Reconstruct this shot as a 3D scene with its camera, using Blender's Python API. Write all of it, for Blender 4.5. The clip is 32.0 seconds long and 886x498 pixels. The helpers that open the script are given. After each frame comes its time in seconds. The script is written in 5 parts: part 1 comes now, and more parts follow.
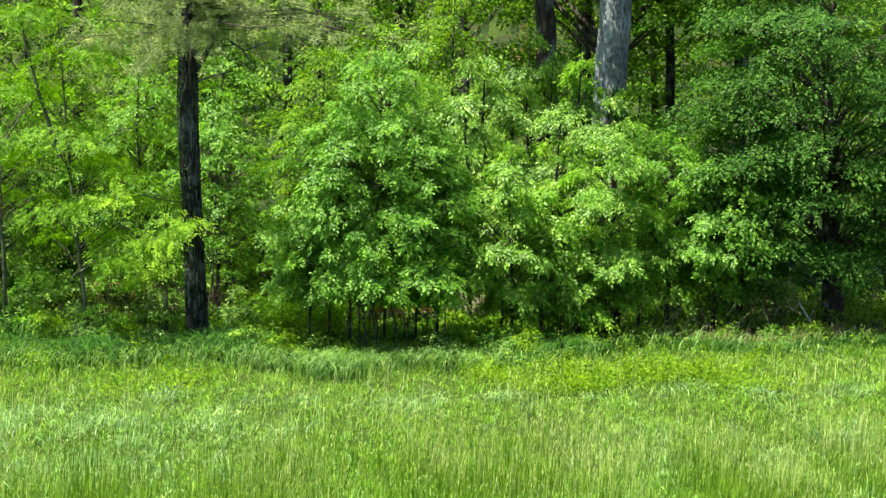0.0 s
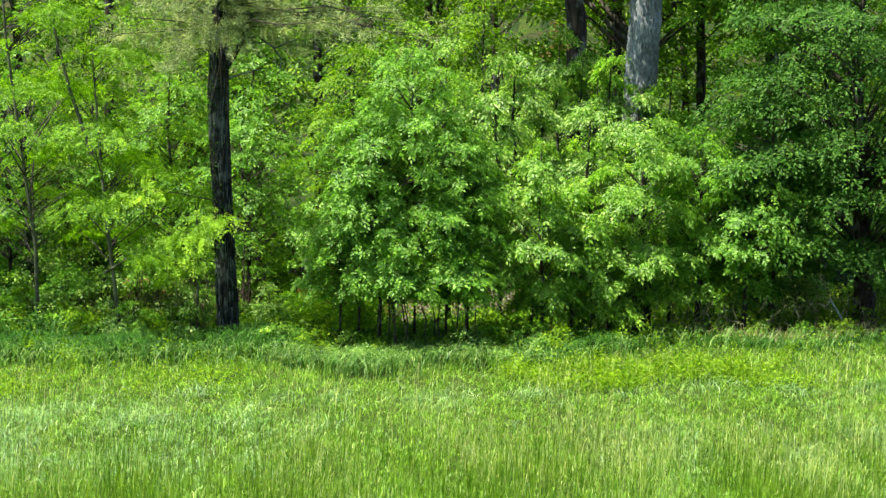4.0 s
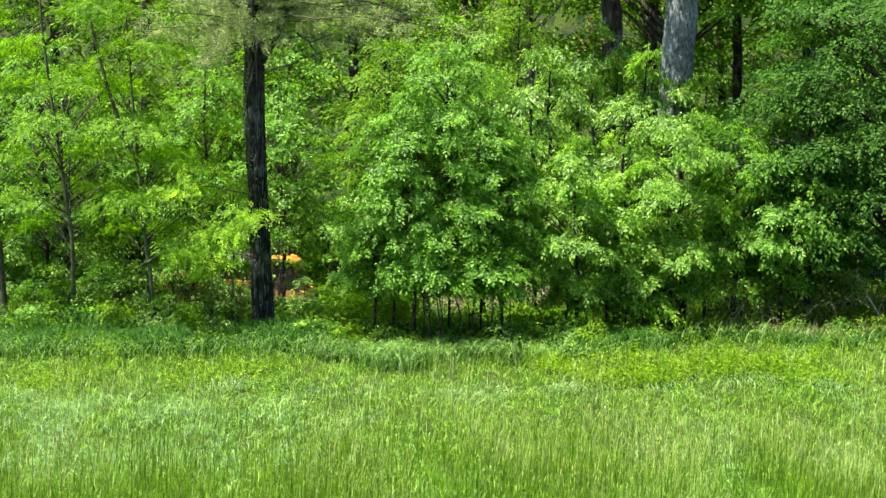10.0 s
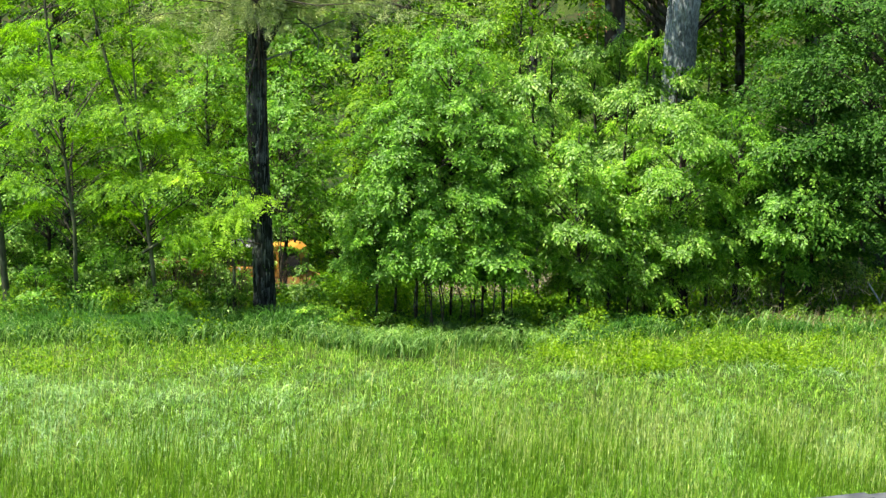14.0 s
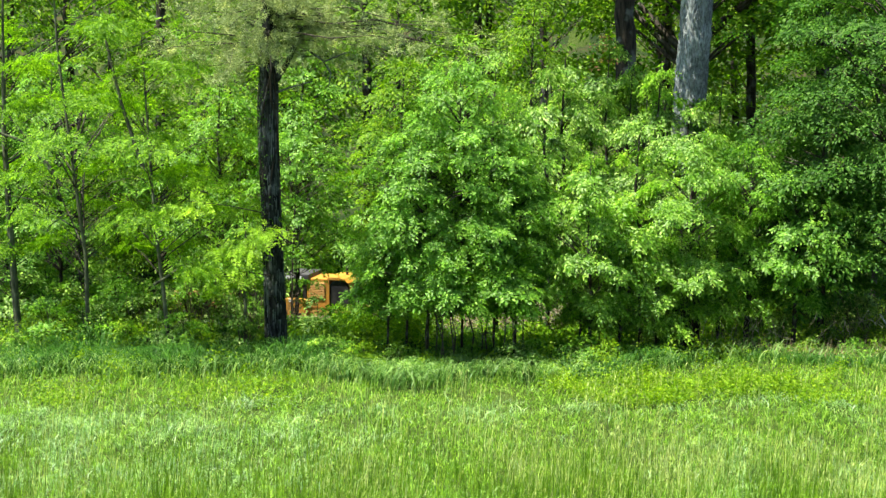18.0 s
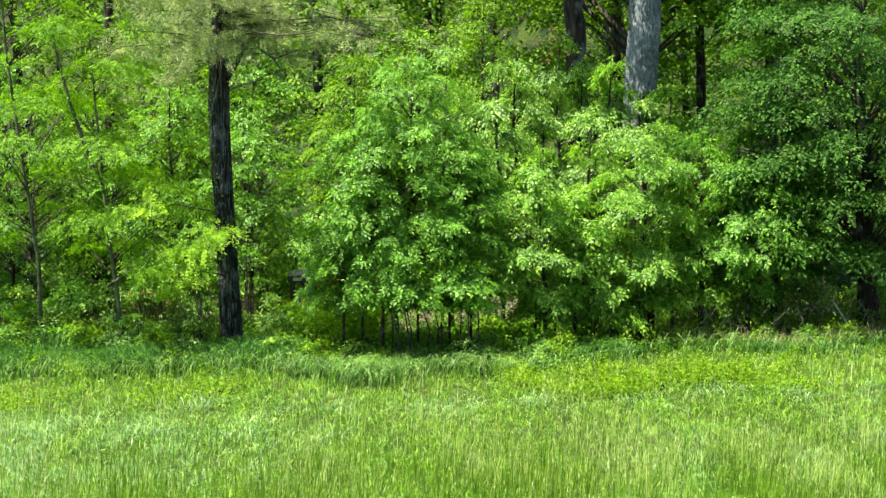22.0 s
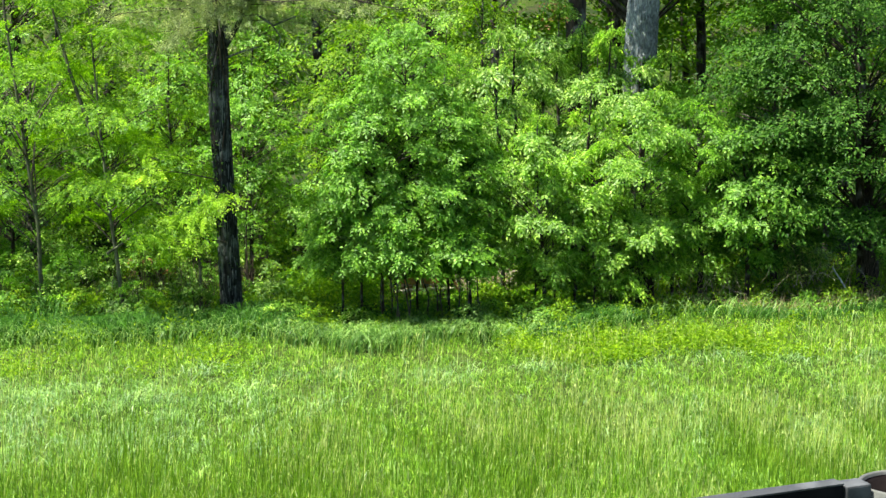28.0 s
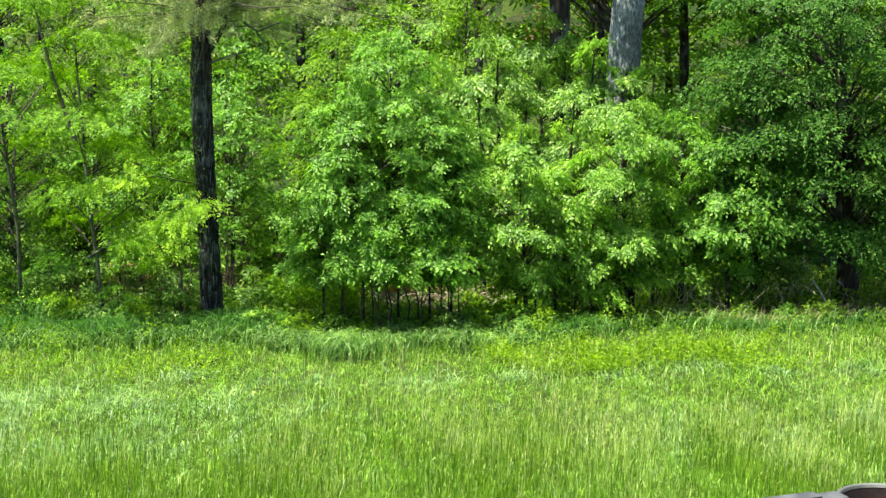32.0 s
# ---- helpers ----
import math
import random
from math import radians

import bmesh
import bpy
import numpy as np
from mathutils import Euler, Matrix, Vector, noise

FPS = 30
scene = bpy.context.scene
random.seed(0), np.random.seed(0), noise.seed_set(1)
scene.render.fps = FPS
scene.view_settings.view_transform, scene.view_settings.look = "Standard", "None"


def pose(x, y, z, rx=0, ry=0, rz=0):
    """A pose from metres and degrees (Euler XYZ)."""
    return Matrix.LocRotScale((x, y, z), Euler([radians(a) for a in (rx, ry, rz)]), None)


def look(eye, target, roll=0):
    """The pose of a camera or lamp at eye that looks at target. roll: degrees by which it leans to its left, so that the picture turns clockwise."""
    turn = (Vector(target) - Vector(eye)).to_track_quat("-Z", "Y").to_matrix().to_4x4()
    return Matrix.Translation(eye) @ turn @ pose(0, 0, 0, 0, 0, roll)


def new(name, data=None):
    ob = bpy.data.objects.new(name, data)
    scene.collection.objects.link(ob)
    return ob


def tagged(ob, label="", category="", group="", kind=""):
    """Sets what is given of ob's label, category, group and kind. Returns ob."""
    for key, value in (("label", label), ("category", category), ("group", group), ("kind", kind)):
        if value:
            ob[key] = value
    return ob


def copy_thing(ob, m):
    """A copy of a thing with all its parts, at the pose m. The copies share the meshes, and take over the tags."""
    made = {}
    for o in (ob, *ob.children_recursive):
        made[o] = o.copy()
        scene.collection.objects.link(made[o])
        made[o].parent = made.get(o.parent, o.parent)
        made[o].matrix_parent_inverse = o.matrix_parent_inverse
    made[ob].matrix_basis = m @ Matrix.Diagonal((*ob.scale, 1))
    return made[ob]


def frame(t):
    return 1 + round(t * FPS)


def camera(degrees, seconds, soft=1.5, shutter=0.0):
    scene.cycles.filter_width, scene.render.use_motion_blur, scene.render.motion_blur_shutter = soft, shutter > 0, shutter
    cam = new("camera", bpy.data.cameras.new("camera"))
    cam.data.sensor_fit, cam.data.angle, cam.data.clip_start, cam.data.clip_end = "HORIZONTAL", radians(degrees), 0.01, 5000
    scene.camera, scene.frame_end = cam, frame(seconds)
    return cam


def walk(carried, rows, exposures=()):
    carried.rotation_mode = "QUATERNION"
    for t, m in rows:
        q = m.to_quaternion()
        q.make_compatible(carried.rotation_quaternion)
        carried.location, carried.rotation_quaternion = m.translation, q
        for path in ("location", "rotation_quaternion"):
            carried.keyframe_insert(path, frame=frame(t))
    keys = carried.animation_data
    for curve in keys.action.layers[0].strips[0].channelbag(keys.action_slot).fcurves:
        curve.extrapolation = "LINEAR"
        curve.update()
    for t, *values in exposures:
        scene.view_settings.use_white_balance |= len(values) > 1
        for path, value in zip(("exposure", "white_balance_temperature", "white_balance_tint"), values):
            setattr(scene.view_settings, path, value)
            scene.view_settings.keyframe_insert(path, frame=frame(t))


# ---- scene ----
# A meadow before a wood's edge; a yellow crawler loader clears brush behind the first trees.
# Camera: hand held, standing on a rise behind a rail, 7.2 m above the meadow, turning a little.
EYE = 7.24
cam = camera(30.0, 32.0, soft=1.48)
# seconds, turn to the left, tilt up, lean to the left (degrees), drift sideways and upwards (metres)
PATH = [
    (0, -2.321, -7.746, -0.041, 0.050, 0.069), (0.5, -2.018, -7.758, 0.192, 0.050, 0.069), (1, -1.884, -7.825, 0.319, 0.049, 0.069),
    (1.5, -1.780, -7.811, 0.305, 0.047, 0.069), (2, -1.736, -7.800, 0.301, 0.046, 0.069), (2.5, -1.627, -7.769, 0.196, 0.044, 0.070),
    (3, -1.505, -7.754, 0.010, 0.046, 0.071), (3.5, -1.391, -7.787, -0.029, 0.046, 0.073), (5.5, -0.949, -8.065, -0.621, 0.049, 0.077),
    (6, -0.942, -8.082, -0.579, 0.050, 0.074), (6.5, -0.911, -8.171, -0.472, 0.053, 0.075), (7, -0.826, -8.155, -0.371, 0.053, 0.076),
    (7.5, -0.704, -8.153, -0.195, 0.053, 0.075), (8, -0.513, -8.122, -0.102, 0.052, 0.075), (8.5, -0.413, -8.063, -0.100, 0.054, 0.074),
    (9, -0.241, -8.064, -0.044, 0.054, 0.074), (9.5, -0.168, -8.064, -0.125, 0.054, 0.074), (10, -0.042, -8.050, -0.216, 0.055, 0.074),
    (10.5, 0.018, -8.071, -0.277, 0.056, 0.075), (11, 0.027, -8.125, -0.251, 0.057, 0.079), (11.5, 0.028, -8.234, -0.056, 0.059, 0.080),
    (12, 0.066, -8.364, 0.101, 0.060, 0.079), (12.5, 0.040, -8.441, 0.047, 0.058, 0.073), (13, 0.023, -8.489, -0.006, 0.057, 0.069),
    (13.5, 0.028, -8.485, -0.060, 0.056, 0.066), (14, 0.017, -8.488, -0.058, 0.052, 0.068), (14.5, 0.000, -8.378, -0.302, 0.054, 0.067),
    (16.5, 0.152, -7.796, -0.038, 0.049, 0.068), (17, 0.300, -7.537, 0.007, 0.048, 0.068), (17.5, 0.382, -7.360, -0.010, 0.049, 0.066),
    (18, 0.408, -7.379, -0.104, 0.050, 0.066), (18.5, 0.243, -7.424, -0.280, 0.049, 0.067), (19, -0.006, -7.510, -0.500, 0.048, 0.067),
    (19.5, -0.383, -7.535, -0.673, 0.047, 0.068), (20, -0.567, -7.523, -0.715, 0.048, 0.067), (20.5, -0.658, -7.532, -0.765, 0.045, 0.067),
    (21, -0.818, -7.544, -0.854, 0.044, 0.066), (21.5, -0.981, -7.541, -0.902, 0.045, 0.066), (22, -1.190, -7.562, -1.025, 0.046, 0.067),
    (22.5, -1.384, -7.542, -1.034, 0.045, 0.069), (23, -1.451, -7.486, -0.847, 0.047, 0.071), (23.5, -1.455, -7.632, -0.442, 0.050, 0.071),
    (24, -1.394, -8.198, -0.135, 0.051, 0.072), (24.5, -1.321, -8.403, -0.116, 0.051, 0.071), (25, -1.318, -8.593, -0.160, 0.050, 0.070),
    (25.5, -1.313, -8.610, -0.163, 0.048, 0.071), (27.5, -1.155, -8.741, -1.001, 0.052, 0.072), (28, -1.172, -8.719, -1.098, 0.051, 0.073),
    (28.5, -1.300, -8.659, -0.987, 0.052, 0.074), (29, -1.437, -8.603, -0.866, 0.051, 0.074), (29.5, -1.511, -8.566, -0.781, 0.050, 0.073),
    (30, -1.570, -8.556, -0.663, 0.051, 0.074), (30.5, -1.600, -8.522, -0.709, 0.052, 0.075), (31, -1.674, -8.454, -0.577, 0.052, 0.074),
    (31.5, -1.728, -8.376, -0.545, 0.052, 0.076), (32, -1.827, -8.442, -0.335, 0.050, 0.074),
]
walk(cam, [(t, pose(dx, 0, EYE + dz, 90 + tilt, 0, turn) @ pose(0, 0, 0, 0, 0, lean)) for t, turn, tilt, lean, dx, dz in PATH],
     exposures=[(0, 1.70), (17, 1.70), (18.2, 1.81), (32, 1.81)])

# ---- light: high sun from the left, a little behind the camera ----
SUN_EL, SUN_AZ = radians(69), radians(-106)          # azimuth from +y, towards +x
world = bpy.data.worlds.new("world")
scene.world = world
world.use_nodes = True
wn = world.node_tree.nodes
sky = wn.new("ShaderNodeTexSky")
sky.sky_type, sky.sun_disc = "NISHITA", False
sky.sun_elevation, sky.sun_rotation = SUN_EL, SUN_AZ
wn["Background"].inputs["Strength"].default_value = 0.078
world.node_tree.links.new(sky.outputs[0], wn["Background"].inputs["Color"])
sun = new("sun", bpy.data.lights.new("sun", "SUN"))
sun.data.energy, sun.data.angle, sun.data.color = 5.0, radians(0.53), (1.0, 0.95, 0.85)
sun_dir = Vector((math.sin(SUN_AZ) * math.cos(SUN_EL), math.cos(SUN_AZ) * math.cos(SUN_EL), math.sin(SUN_EL)))
sun.matrix_world = look(sun_dir * 60, (0, 0, 0))

# ---- materials ----


def nodes_of(name):
    m = bpy.data.materials.new(name)
    m.use_nodes = True
    n, l = m.node_tree.nodes, m.node_tree.links
    return m, n, l, n["Principled BSDF"]


def mix_rgb(n, l, kind, fac, a, b):
    x = n.new("ShaderNodeMix")
    x.data_type, x.blend_type = "RGBA", kind
    for sock, v in ((x.inputs[0], fac), (x.inputs[6], a), (x.inputs[7], b)):
        if isinstance(v, bpy.types.NodeSocket):
            l.new(v, sock)
        else:
            sock.default_value = v if isinstance(v, float) else (*v, 1)
    return x.outputs[2]


def noise_of(n, l, scale, detail=3.0, coord="Object", stretch=None):
    c = n.new("ShaderNodeTexCoord")
    x = n.new("ShaderNodeTexNoise")
    x.inputs["Scale"].default_value, x.inputs["Detail"].default_value = scale, detail
    src = c.outputs[coord]
    if stretch:
        mp = n.new("ShaderNodeMapping")
        mp.inputs["Scale"].default_value = stretch
        l.new(src, mp.inputs["Vector"])
        src = mp.outputs[0]
    l.new(src, x.inputs["Vector"])
    return x.outputs["Fac"]


def ramp(n, l, src, stops):
    r = n.new("ShaderNodeValToRGB")
    while len(r.color_ramp.elements) < len(stops):
        r.color_ramp.elements.new(0.5)
    for e, (p, c) in zip(r.color_ramp.elements, stops):
        e.position, e.color = p, (*c, 1)
    l.new(src, r.inputs["Fac"])
    return r.outputs["Color"]


def leaf_material(name, dark, mid, light, through_light=0.52, rough=0.5, patch=2.6, glow=1.8, spec=0.22, fine=4.6, depth=1.0, mid_at=0.5):
    """Thin leaf: varies leaf by leaf and in patches; part of the light passes through it."""
    m, n, l, p = nodes_of(name)
    g = n.new("ShaderNodeNewGeometry")
    col = ramp(n, l, g.outputs["Random Per Island"], [(0.0, dark), (mid_at, mid), (1.0, light)])
    big = ramp(n, l, noise_of(n, l, patch, 2.0), [(0.3, (0.72, 0.78, 0.75)), (0.5, (0.97, 0.98, 0.97)), (0.7, (1.25, 1.18, 1.05))])
    col = mix_rgb(n, l, "MULTIPLY", 1.0, col, big)
    # tuft-sized lights and darks painted into the colour, like shading between leaf clumps
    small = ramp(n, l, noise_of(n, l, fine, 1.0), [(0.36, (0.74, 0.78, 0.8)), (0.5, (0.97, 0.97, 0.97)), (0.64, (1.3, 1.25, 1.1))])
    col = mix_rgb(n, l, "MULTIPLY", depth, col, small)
    l.new(col, p.inputs["Base Color"])
    p.inputs["Roughness"].default_value = rough
    p.inputs["Specular IOR Level"].default_value = spec * 0.6
    t = n.new("ShaderNodeBsdfTranslucent")
    l.new(mix_rgb(n, l, "MULTIPLY", 1.0, col, (glow * 0.95, glow, glow * 0.5)), t.inputs["Color"])
    mx = n.new("ShaderNodeMixShader")
    mx.inputs[0].default_value = through_light * 0.85
    l.new(p.outputs[0], mx.inputs[1])
    l.new(t.outputs[0], mx.inputs[2])
    l.new(mx.outputs[0], n["Material Output"].inputs["Surface"])
    return m


def bark_material(name, dark, light, scale=9.0, lichen=(0.3, 0.33, 0.3), amount=0.3, bump=0.6, blotch_scale=3.1, drawn=0.16):
    m, n, l, p = nodes_of(name)
    grain = noise_of(n, l, scale, 6.0, stretch=(1, 1, drawn))
    col = ramp(n, l, grain, [(0.36, dark), (0.64, light)])
    blotch = ramp(n, l, noise_of(n, l, blotch_scale, 4.0), [(0.52, (0, 0, 0)), (0.66, (amount, amount, amount))])
    col = mix_rgb(n, l, "MIX", blotch, col, lichen)
    l.new(col, p.inputs["Base Color"])
    p.inputs["Roughness"].default_value = 0.92
    p.inputs["Specular IOR Level"].default_value = 0.2
    b = n.new("ShaderNodeBump")
    b.inputs["Strength"].default_value, b.inputs["Distance"].default_value = bump, 0.03
    l.new(grain, b.inputs["Height"])
    l.new(b.outputs[0], p.inputs["Normal"])
    return m


def plain_material(name, col, rough=0.5, metal=0.0, dirt=(0.2, 0.15, 0.1), amount=0.35, scale=4.0, spec=0.5):
    m, n, l, p = nodes_of(name)
    fine = ramp(n, l, noise_of(n, l, scale * 9, 4.0), [(0.35, tuple(c * 0.82 for c in col)), (0.65, tuple(min(1, c * 1.1) for c in col))])
    spots = ramp(n, l, noise_of(n, l, scale, 6.0), [(0.48, (0, 0, 0)), (0.7, (amount, amount, amount))])
    l.new(mix_rgb(n, l, "MIX", spots, fine, dirt), p.inputs["Base Color"])
    p.inputs["Roughness"].default_value, p.inputs["Metallic"].default_value = rough, metal
    p.inputs["Specular IOR Level"].default_value = spec
    b = n.new("ShaderNodeBump")
    b.inputs["Strength"].default_value, b.inputs["Distance"].default_value = 0.135, 0.004
    l.new(noise_of(n, l, scale * 14, 4.0), b.inputs["Height"])
    l.new(b.outputs[0], p.inputs["Normal"])
    return m


M = {
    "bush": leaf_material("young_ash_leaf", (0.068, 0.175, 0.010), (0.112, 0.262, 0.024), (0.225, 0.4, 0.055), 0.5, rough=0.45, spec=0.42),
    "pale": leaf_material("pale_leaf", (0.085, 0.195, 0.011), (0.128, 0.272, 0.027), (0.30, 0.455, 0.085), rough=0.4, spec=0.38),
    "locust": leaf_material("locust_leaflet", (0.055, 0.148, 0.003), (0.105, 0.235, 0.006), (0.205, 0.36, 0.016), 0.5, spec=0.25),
    # shoot leaf with sunlight painted in, brighter than the locust leaflets
    "shoot": leaf_material("sun_painted_shoot_leaf", (0.16, 0.30, 0.006), (0.22, 0.39, 0.012), (0.30, 0.47, 0.03), 0.5, spec=0.3),
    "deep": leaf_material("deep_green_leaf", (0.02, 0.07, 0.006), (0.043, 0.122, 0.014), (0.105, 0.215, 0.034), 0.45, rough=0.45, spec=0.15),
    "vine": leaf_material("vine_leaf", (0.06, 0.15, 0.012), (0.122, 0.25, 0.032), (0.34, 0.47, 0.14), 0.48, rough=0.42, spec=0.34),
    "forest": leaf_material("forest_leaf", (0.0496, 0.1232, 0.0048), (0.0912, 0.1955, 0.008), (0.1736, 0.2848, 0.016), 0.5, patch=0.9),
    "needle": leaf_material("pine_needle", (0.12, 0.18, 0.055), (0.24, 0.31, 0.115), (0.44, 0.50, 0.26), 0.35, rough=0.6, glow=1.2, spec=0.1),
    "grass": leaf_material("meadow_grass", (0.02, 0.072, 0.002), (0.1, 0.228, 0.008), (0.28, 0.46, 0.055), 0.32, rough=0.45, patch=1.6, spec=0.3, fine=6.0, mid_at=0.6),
    # flattened blades: the sky's whitish sheen is painted into their pale colour
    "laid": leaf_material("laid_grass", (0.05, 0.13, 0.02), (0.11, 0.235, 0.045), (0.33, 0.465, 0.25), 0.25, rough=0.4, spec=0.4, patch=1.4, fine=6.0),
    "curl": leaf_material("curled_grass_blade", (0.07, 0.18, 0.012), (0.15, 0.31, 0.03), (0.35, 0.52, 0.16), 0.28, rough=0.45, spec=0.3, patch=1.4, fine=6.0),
    # the shade at the trees' foot is put into this darker green
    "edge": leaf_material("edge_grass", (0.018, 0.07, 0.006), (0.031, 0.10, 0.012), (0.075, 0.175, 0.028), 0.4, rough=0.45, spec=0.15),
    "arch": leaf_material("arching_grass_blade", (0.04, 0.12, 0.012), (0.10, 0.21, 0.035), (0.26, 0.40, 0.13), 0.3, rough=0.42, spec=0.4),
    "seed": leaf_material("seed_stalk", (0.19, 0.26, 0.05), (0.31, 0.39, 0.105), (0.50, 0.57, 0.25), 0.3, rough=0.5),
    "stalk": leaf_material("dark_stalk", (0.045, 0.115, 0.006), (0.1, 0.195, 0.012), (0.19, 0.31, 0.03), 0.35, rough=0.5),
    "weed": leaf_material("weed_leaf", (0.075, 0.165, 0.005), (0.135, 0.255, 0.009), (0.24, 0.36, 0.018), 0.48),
    "rust_leaf": leaf_material("withered_leaf", (0.17, 0.07, 0.03), (0.25, 0.12, 0.05), (0.33, 0.2, 0.09), 0.3, rough=0.6, glow=1.0),
    "dry": leaf_material("dry_stem", (0.10, 0.08, 0.04), (0.20, 0.165, 0.085), (0.34, 0.30, 0.17), 0.15, rough=0.7, glow=1.0),
    "pine_bark": bark_material("pine_bark", (0.0015, 0.0016, 0.0012), (0.022, 0.025, 0.02), 13.0, (0.10, 0.115, 0.10), 0.4, 1.0),
    "pine_plate": bark_material("pine_bark_plate", (0.012, 0.014, 0.012), (0.11, 0.125, 0.11), 9.0, (0.16, 0.18, 0.16), 0.4, 0.6),
    "grey_bark": bark_material("grey_bark", (0.075, 0.085, 0.08), (0.29, 0.32, 0.30), 26.0, (0.40, 0.43, 0.40), 0.5, 1.0, 11.0, 0.25),
    "locust_bark": bark_material("locust_bark", (0.03, 0.034, 0.018), (0.10, 0.11, 0.06), 14.0, (0.16, 0.19, 0.11), 0.4, 0.5),
    "dark_bark": bark_material("dark_bark", (0.008, 0.0065, 0.0045), (0.045, 0.037, 0.025), 14.0),
    "twig": bark_material("twig_bark", (0.015, 0.012, 0.008), (0.055, 0.046, 0.032), 14.0, (0.16, 0.17, 0.13), 0.3, 0.3),
    "dead": bark_material("dead_wood", (0.18, 0.15, 0.10), (0.40, 0.35, 0.25), 12.0, (0.36, 0.34, 0.27), 0.3, 0.4),
    "brown_twig": bark_material("brown_twig", (0.03, 0.02, 0.012), (0.11, 0.08, 0.05), 14.0, (0.16, 0.13, 0.09), 0.3, 0.3),
    "yellow": plain_material("yellow_paint", (0.40, 0.19, 0.016), 0.55, 0.0, (0.32, 0.17, 0.06), 0.4, 2.2),
    "muddy": plain_material("muddy_yellow_paint", (0.40, 0.22, 0.06), 0.7, 0.0, (0.26, 0.17, 0.11), 0.75, 3.0, 0.25),
    "black": plain_material("black_paint", (0.012, 0.012, 0.013), 0.45, 0.0, (0.10, 0.09, 0.08), 0.25),
    "canopy": plain_material("grey_canopy", (0.036, 0.036, 0.038), 0.6, 0.0, (0.10, 0.09, 0.075), 0.4, 2.0),
    "white": plain_material("white_decal", (0.78, 0.78, 0.76), 0.5, 0.0, (0.5, 0.48, 0.44), 0.2),
    "steel": plain_material("track_steel", (0.20, 0.15, 0.12), 0.55, 0.5, (0.34, 0.19, 0.11), 0.75, 3.0),
    "pipe": plain_material("grey_pipe", (0.07, 0.073, 0.066), 0.8, 0.0, (0.17, 0.175, 0.15), 0.6, 14.0, 0.15),
    # worn grey of the socket; also paints the highlight on the rail's top
    "worn": plain_material("worn_and_lit_grey", (0.035, 0.037, 0.038), 0.65, 0.0, (0.10, 0.105, 0.105), 0.6, 16.0, 0.25),
    "rust": plain_material("rusty_inside", (0.014, 0.010, 0.009), 0.95, 0.0, (0.06, 0.022, 0.012), 0.6, 9.0, 0.1),
    "rail": plain_material("rail_black", (0.003, 0.003, 0.0035), 0.9, 0.0, (0.02, 0.02, 0.022), 0.2, 9.0, 0.1),
}


def soil_material():
    m, n, l, p = nodes_of("meadow_soil")
    col = ramp(n, l, noise_of(n, l, 0.5, 5.0), [(0.35, (0.028, 0.05, 0.010)), (0.6, (0.05, 0.08, 0.016))])
    fine = ramp(n, l, noise_of(n, l, 14.0, 5.0), [(0.35, (0.55, 0.5, 0.45)), (0.7, (1.2, 1.15, 1.0))])
    l.new(mix_rgb(n, l, "MULTIPLY", 1.0, col, fine), p.inputs["Base Color"])
    p.inputs["Roughness"].default_value = 0.95
    p.inputs["Specular IOR Level"].default_value = 0.06
    b = n.new("ShaderNodeBump")
    b.inputs["Strength"].default_value, b.inputs["Distance"].default_value = 0.8, 0.05
    l.new(noise_of(n, l, 20.0, 5.0), b.inputs["Height"])
    l.new(b.outputs[0], p.inputs["Normal"])
    return m


def floor_material():
    m, n, l, p = nodes_of("forest_floor")
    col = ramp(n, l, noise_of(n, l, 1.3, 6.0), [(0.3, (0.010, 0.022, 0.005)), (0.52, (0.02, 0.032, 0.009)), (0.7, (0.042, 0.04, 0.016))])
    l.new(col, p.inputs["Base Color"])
    p.inputs["Roughness"].default_value = 0.95
    p.inputs["Specular IOR Level"].default_value = 0.06
    b = n.new("ShaderNodeBump")
    b.inputs["Strength"].default_value, b.inputs["Distance"].default_value = 0.9, 0.06
    l.new(noise_of(n, l, 9.0, 6.0), b.inputs["Height"])
    l.new(b.outputs[0], p.inputs["Normal"])
    return m


M["soil"], M["floor"] = soil_material(), floor_material()

# ---- mesh helpers ----
UP = np.array([0.0, 0.0, 1.0])


def fast_mesh(name, verts, faces, mat, smooth=False):
    """A mesh from arrays; faces: a list of (n, k) index arrays."""
    me = bpy.data.meshes.new(name)
    faces = [f for f in faces if len(f)]
    loops = np.concatenate([f.ravel() for f in faces]).astype(np.int32)
    sizes = np.concatenate([np.full(len(f), f.shape[1]) for f in faces]).astype(np.int32)
    me.vertices.add(len(verts))
    me.vertices.foreach_set("co", np.ascontiguousarray(verts, dtype=np.float32).ravel())
    me.loops.add(len(loops))
    me.loops.foreach_set("vertex_index", loops)
    me.polygons.add(len(sizes))
    me.polygons.foreach_set("loop_start", np.concatenate([[0], np.cumsum(sizes)[:-1]]).astype(np.int32))
    if smooth:
        me.polygons.foreach_set("use_smooth", np.ones(len(sizes), dtype=bool))
    me.update(calc_edges=True)
    me.materials.append(mat)
    return me


def hold(name, x=0.0, y=0.0, z=0.0, turn=0.0):
    ob = new(name)
    ob.empty_display_size = 0.2
    ob.matrix_world = pose(x, y, z, 0, 0, turn)
    return ob


def mesh_part(name, me, parent=None, label=""):
    ob = new(name, me)
    if parent:
        ob.parent = parent
    return tagged(ob, label, kind="stuff" if name in ("branchwork", "bough_frame", "low_shoot", "branch_tangle", "twig_mass", "foliage", "bark", "climbing_vine", "crown", "roller_set") else "")


